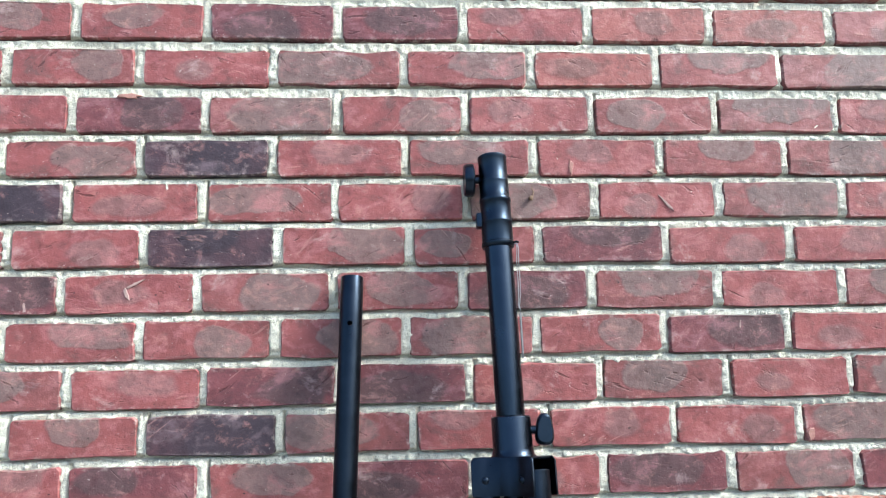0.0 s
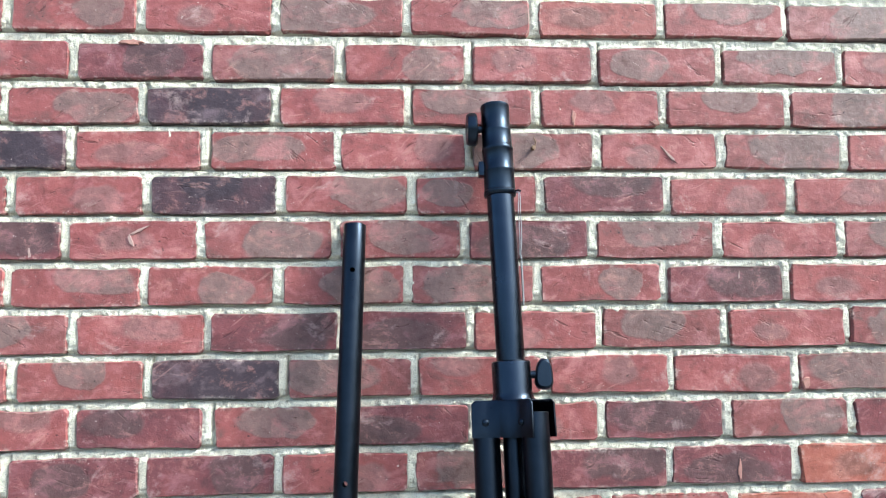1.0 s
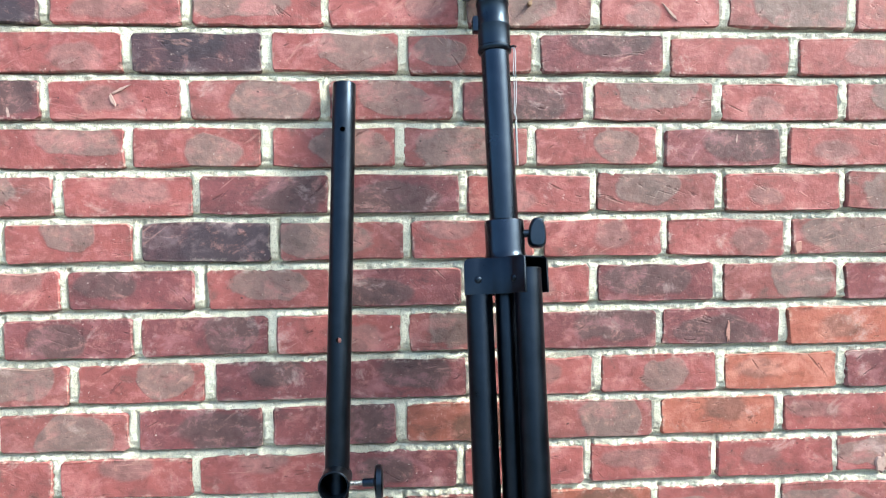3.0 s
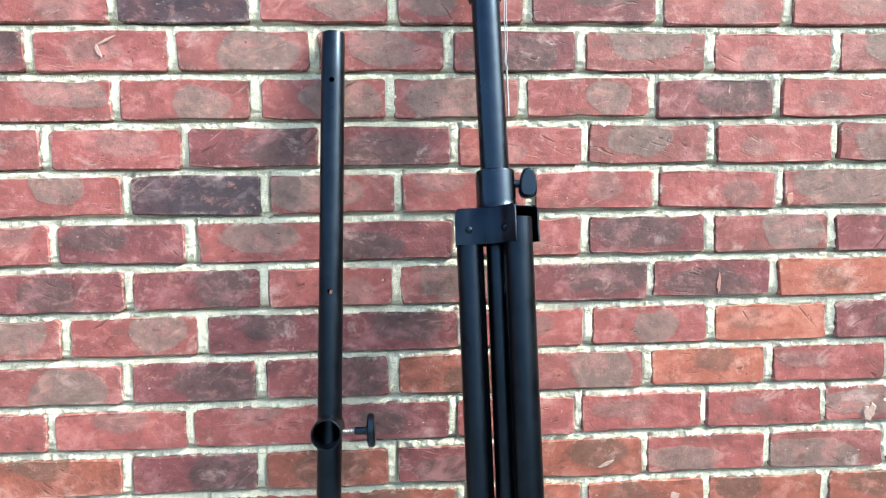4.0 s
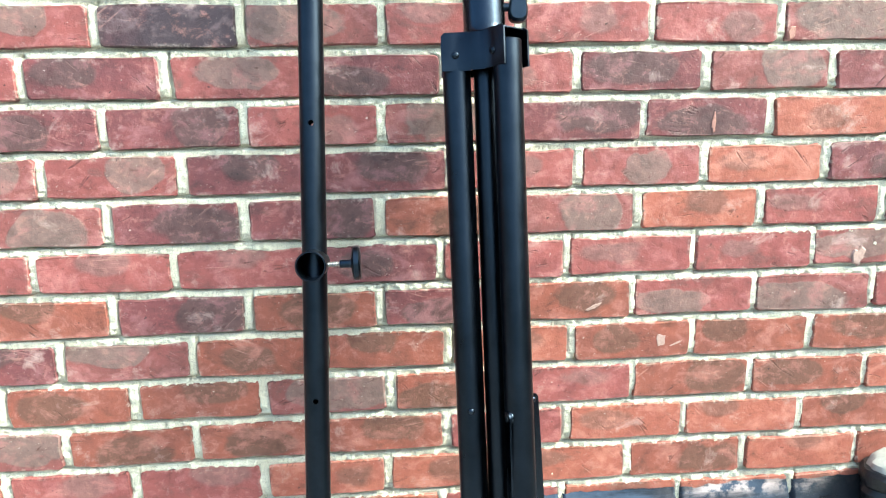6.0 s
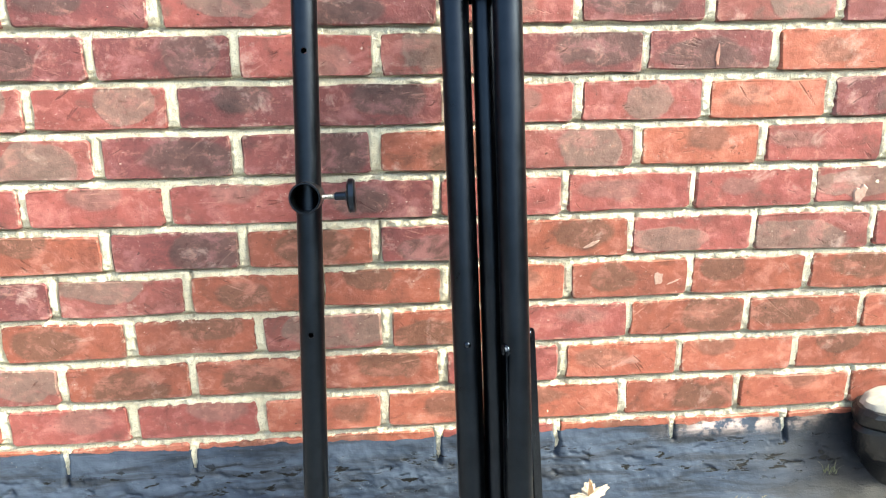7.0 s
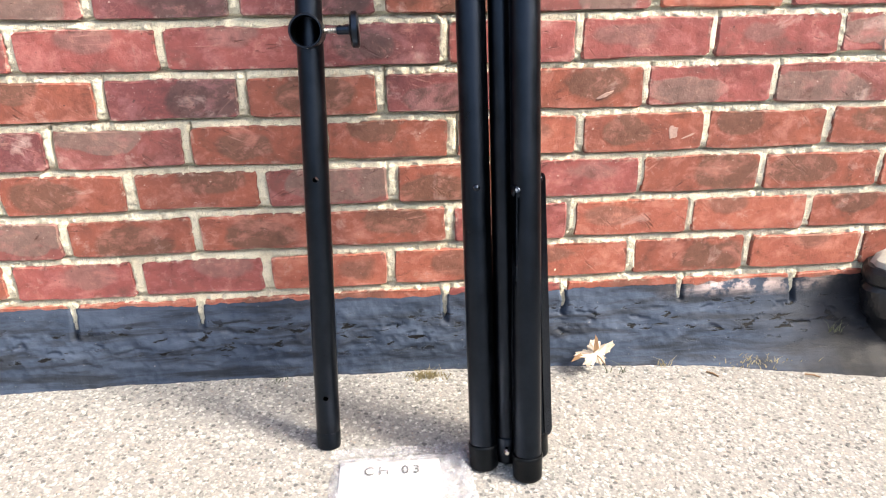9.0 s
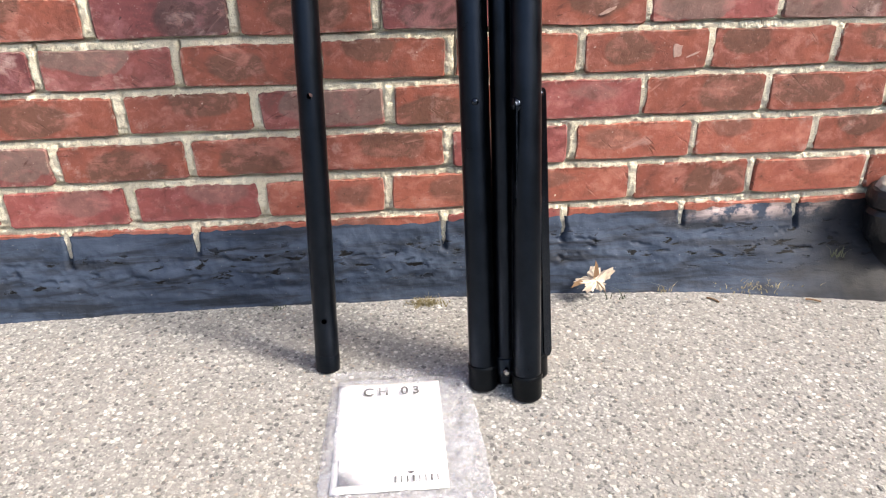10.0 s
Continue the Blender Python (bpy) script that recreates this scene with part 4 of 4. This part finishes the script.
BRICK_MESHES = [brick_mesh(i) for i in range(16)]
rnd = random.Random(5)


def lay_brick(x0, x1, z, clay, nudge):
    ob = new("brick", rnd.choice(BRICK_MESHES))
    ob.parent = wall
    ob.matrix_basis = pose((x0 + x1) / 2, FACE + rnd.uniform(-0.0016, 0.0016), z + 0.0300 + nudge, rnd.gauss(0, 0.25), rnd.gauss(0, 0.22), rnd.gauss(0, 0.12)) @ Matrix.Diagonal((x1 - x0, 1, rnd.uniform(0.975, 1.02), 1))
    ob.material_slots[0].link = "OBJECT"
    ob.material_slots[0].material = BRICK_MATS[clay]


for k in range(-3, 23):
    phase, pitch, clays = COURSES.get(k, (-0.60 - 0.1 * (k % 2), 0.207, ""))
    for i in range(-1, 10):
        clay = clays[i] if 0 <= i < len(clays) else rnd.choice("rrmmbpr")
        joint = rnd.uniform(0.0120, 0.0170) if k < 15 or i < 5 else rnd.uniform(0.0075, 0.0105)
        lay_brick(phase + pitch * (i - 1) + joint / 2 + rnd.gauss(0, 0.001), phase + pitch * i - joint / 2 + rnd.gauss(0, 0.001), course_z(k), clay, rnd.gauss(0, 0.0008))


# marks on single bricks: splashes, chips, a nail stub
def mark(name, mat, x, z, w, h, turn, seed, label):
    q = random.Random(seed)
    bm = bmesh.new()
    n = 14
    low, high = [], []
    for s in range(n):
        a = 2 * math.pi * s / n
        r = 1 + q.uniform(-0.32, 0.32)
        px, pz = w / 2 * r * math.cos(a), h / 2 * r * math.sin(a)
        low.append(bm.verts.new((px, 0.003, pz)))
        high.append(bm.verts.new((px * 0.8, -0.0007 + q.uniform(-0.0002, 0.0002), pz * 0.8)))
    bm.faces.new(high)
    for s in range(n):
        bm.faces.new((low[s], low[(s + 1) % n], high[(s + 1) % n], high[s]))
    ob = part(name, bm, mat, wall, label, smooth=False)
    ob.matrix_local = pose(x, FACE - 0.0006, z, 0, turn, 0)


for s, (name, mat, x, z, w, h, turn) in enumerate((
        ("mortar_splash", SPLASH, 0.467, 1.066, 0.0030, 0.014, 4), ("mortar_splash", SPLASH, -0.650, 1.104, 0.0055, 0.022, -6),
        ("mortar_splash", SPLASH, -0.486, 1.141, 0.0050, 0.032, 62), ("mortar_splash", SPLASH, -0.499, 1.126, 0.0070, 0.022, -22),
        ("brick_chip", CHIP, 0.203, 1.325, 0.0085, 0.028, 4), ("brick_chip", CHIP, 0.455, 0.759, 0.0075, 0.042, 2), ("brick_chip", CHIP, -0.507, 1.443, 0.034, 0.010, 0),
        ("brick_chip", CHIP, 0.571, 0.893, 0.012, 0.024, 8), ("brick_chip", CHIP, 0.338, 1.317, 0.016, 0.009, 12),
        ("mortar_splash", SPLASH, 0.386, 0.405, 0.020, 0.026, 14), ("mortar_splash", SPLASH, 0.412, 0.398, 0.0035, 0.026, 68), ("mortar_splash", SPLASH, 0.360, 1.262, 0.0045, 0.038, -42),
        ("mortar_splash", SPLASH, 0.270, 0.466, 0.0060, 0.026, 66), ("mortar_splash", SPLASH, 0.715, 0.535, 0.022, 0.032, 24))):
    mark(name, mat, x, z, w, h, turn, s + 40, "pale dried mortar splash" if name == "mortar_splash" else "new pale chip in the brick")
part("nail_stub", merged(lathe([(0.0, 0.012), (0.0035, 0.011), (0.0040, 0.006), (0.0025, 0.004), (0.0025, -0.01)], 12, Matrix.Translation((0.134, FACE, 1.272)) @ pose(0, 0, 0, 90, 0, 0)),
     wire([(0.136, FACE - 0.003, 1.290), (0.139, FACE - 0.005, 1.282), (0.137, FACE - 0.005, 1.275)], 0.0009)), LEAF_DARK, wall, "rusty nail stub in a brick")


# the rest of the wall, out of reach of the walk: joined
def far_bricks():
    verts, faces = [], []

    def add(x0, x1, z):
        b = len(verts)
        z0, z1, y0, y1 = z, z + 0.0595, FACE, FACE + 0.04
        for y, e in ((y1, 0.0), (y0 + 0.003, 0.0), (y0, 0.003)):
            verts.extend([(x0 + e, y, z0 + e), (x1 - e, y, z0 + e), (x1 - e, y, z1 - e), (x0 + e, y, z1 - e)])
        for a in (0, 4):
            faces.extend([(b + a + q, b + a + (q + 1) % 4, b + a + 4 + (q + 1) % 4, b + a + 4 + q) for q in range(4)])
        faces.append((b + 8, b + 9, b + 10, b + 11))
    for k in range(-17, 23):
        phase, pitch, _ = COURSES.get(k, (-0.60 - 0.1 * (k % 2), 0.207, ""))
        for i in range(-13, 22):
            if -3 <= k < 23 and -1 <= i < 10:
                continue
            x0, x1 = phase + pitch * (i - 1) + 0.007, phase + pitch * i - 0.007
            if -3.4 < x0 and x1 < 3.4:
                add(x0, x1, course_z(k) if k > -3 else TOP_Z + 0.0195 - COURSE * k)
    ob = sheet_ob("far_bricks", (verts, faces), FAR_BRICK, wall, False)
    tagged(ob, "more red bricks of the same wall", "", kind="stuff")


far_bricks()
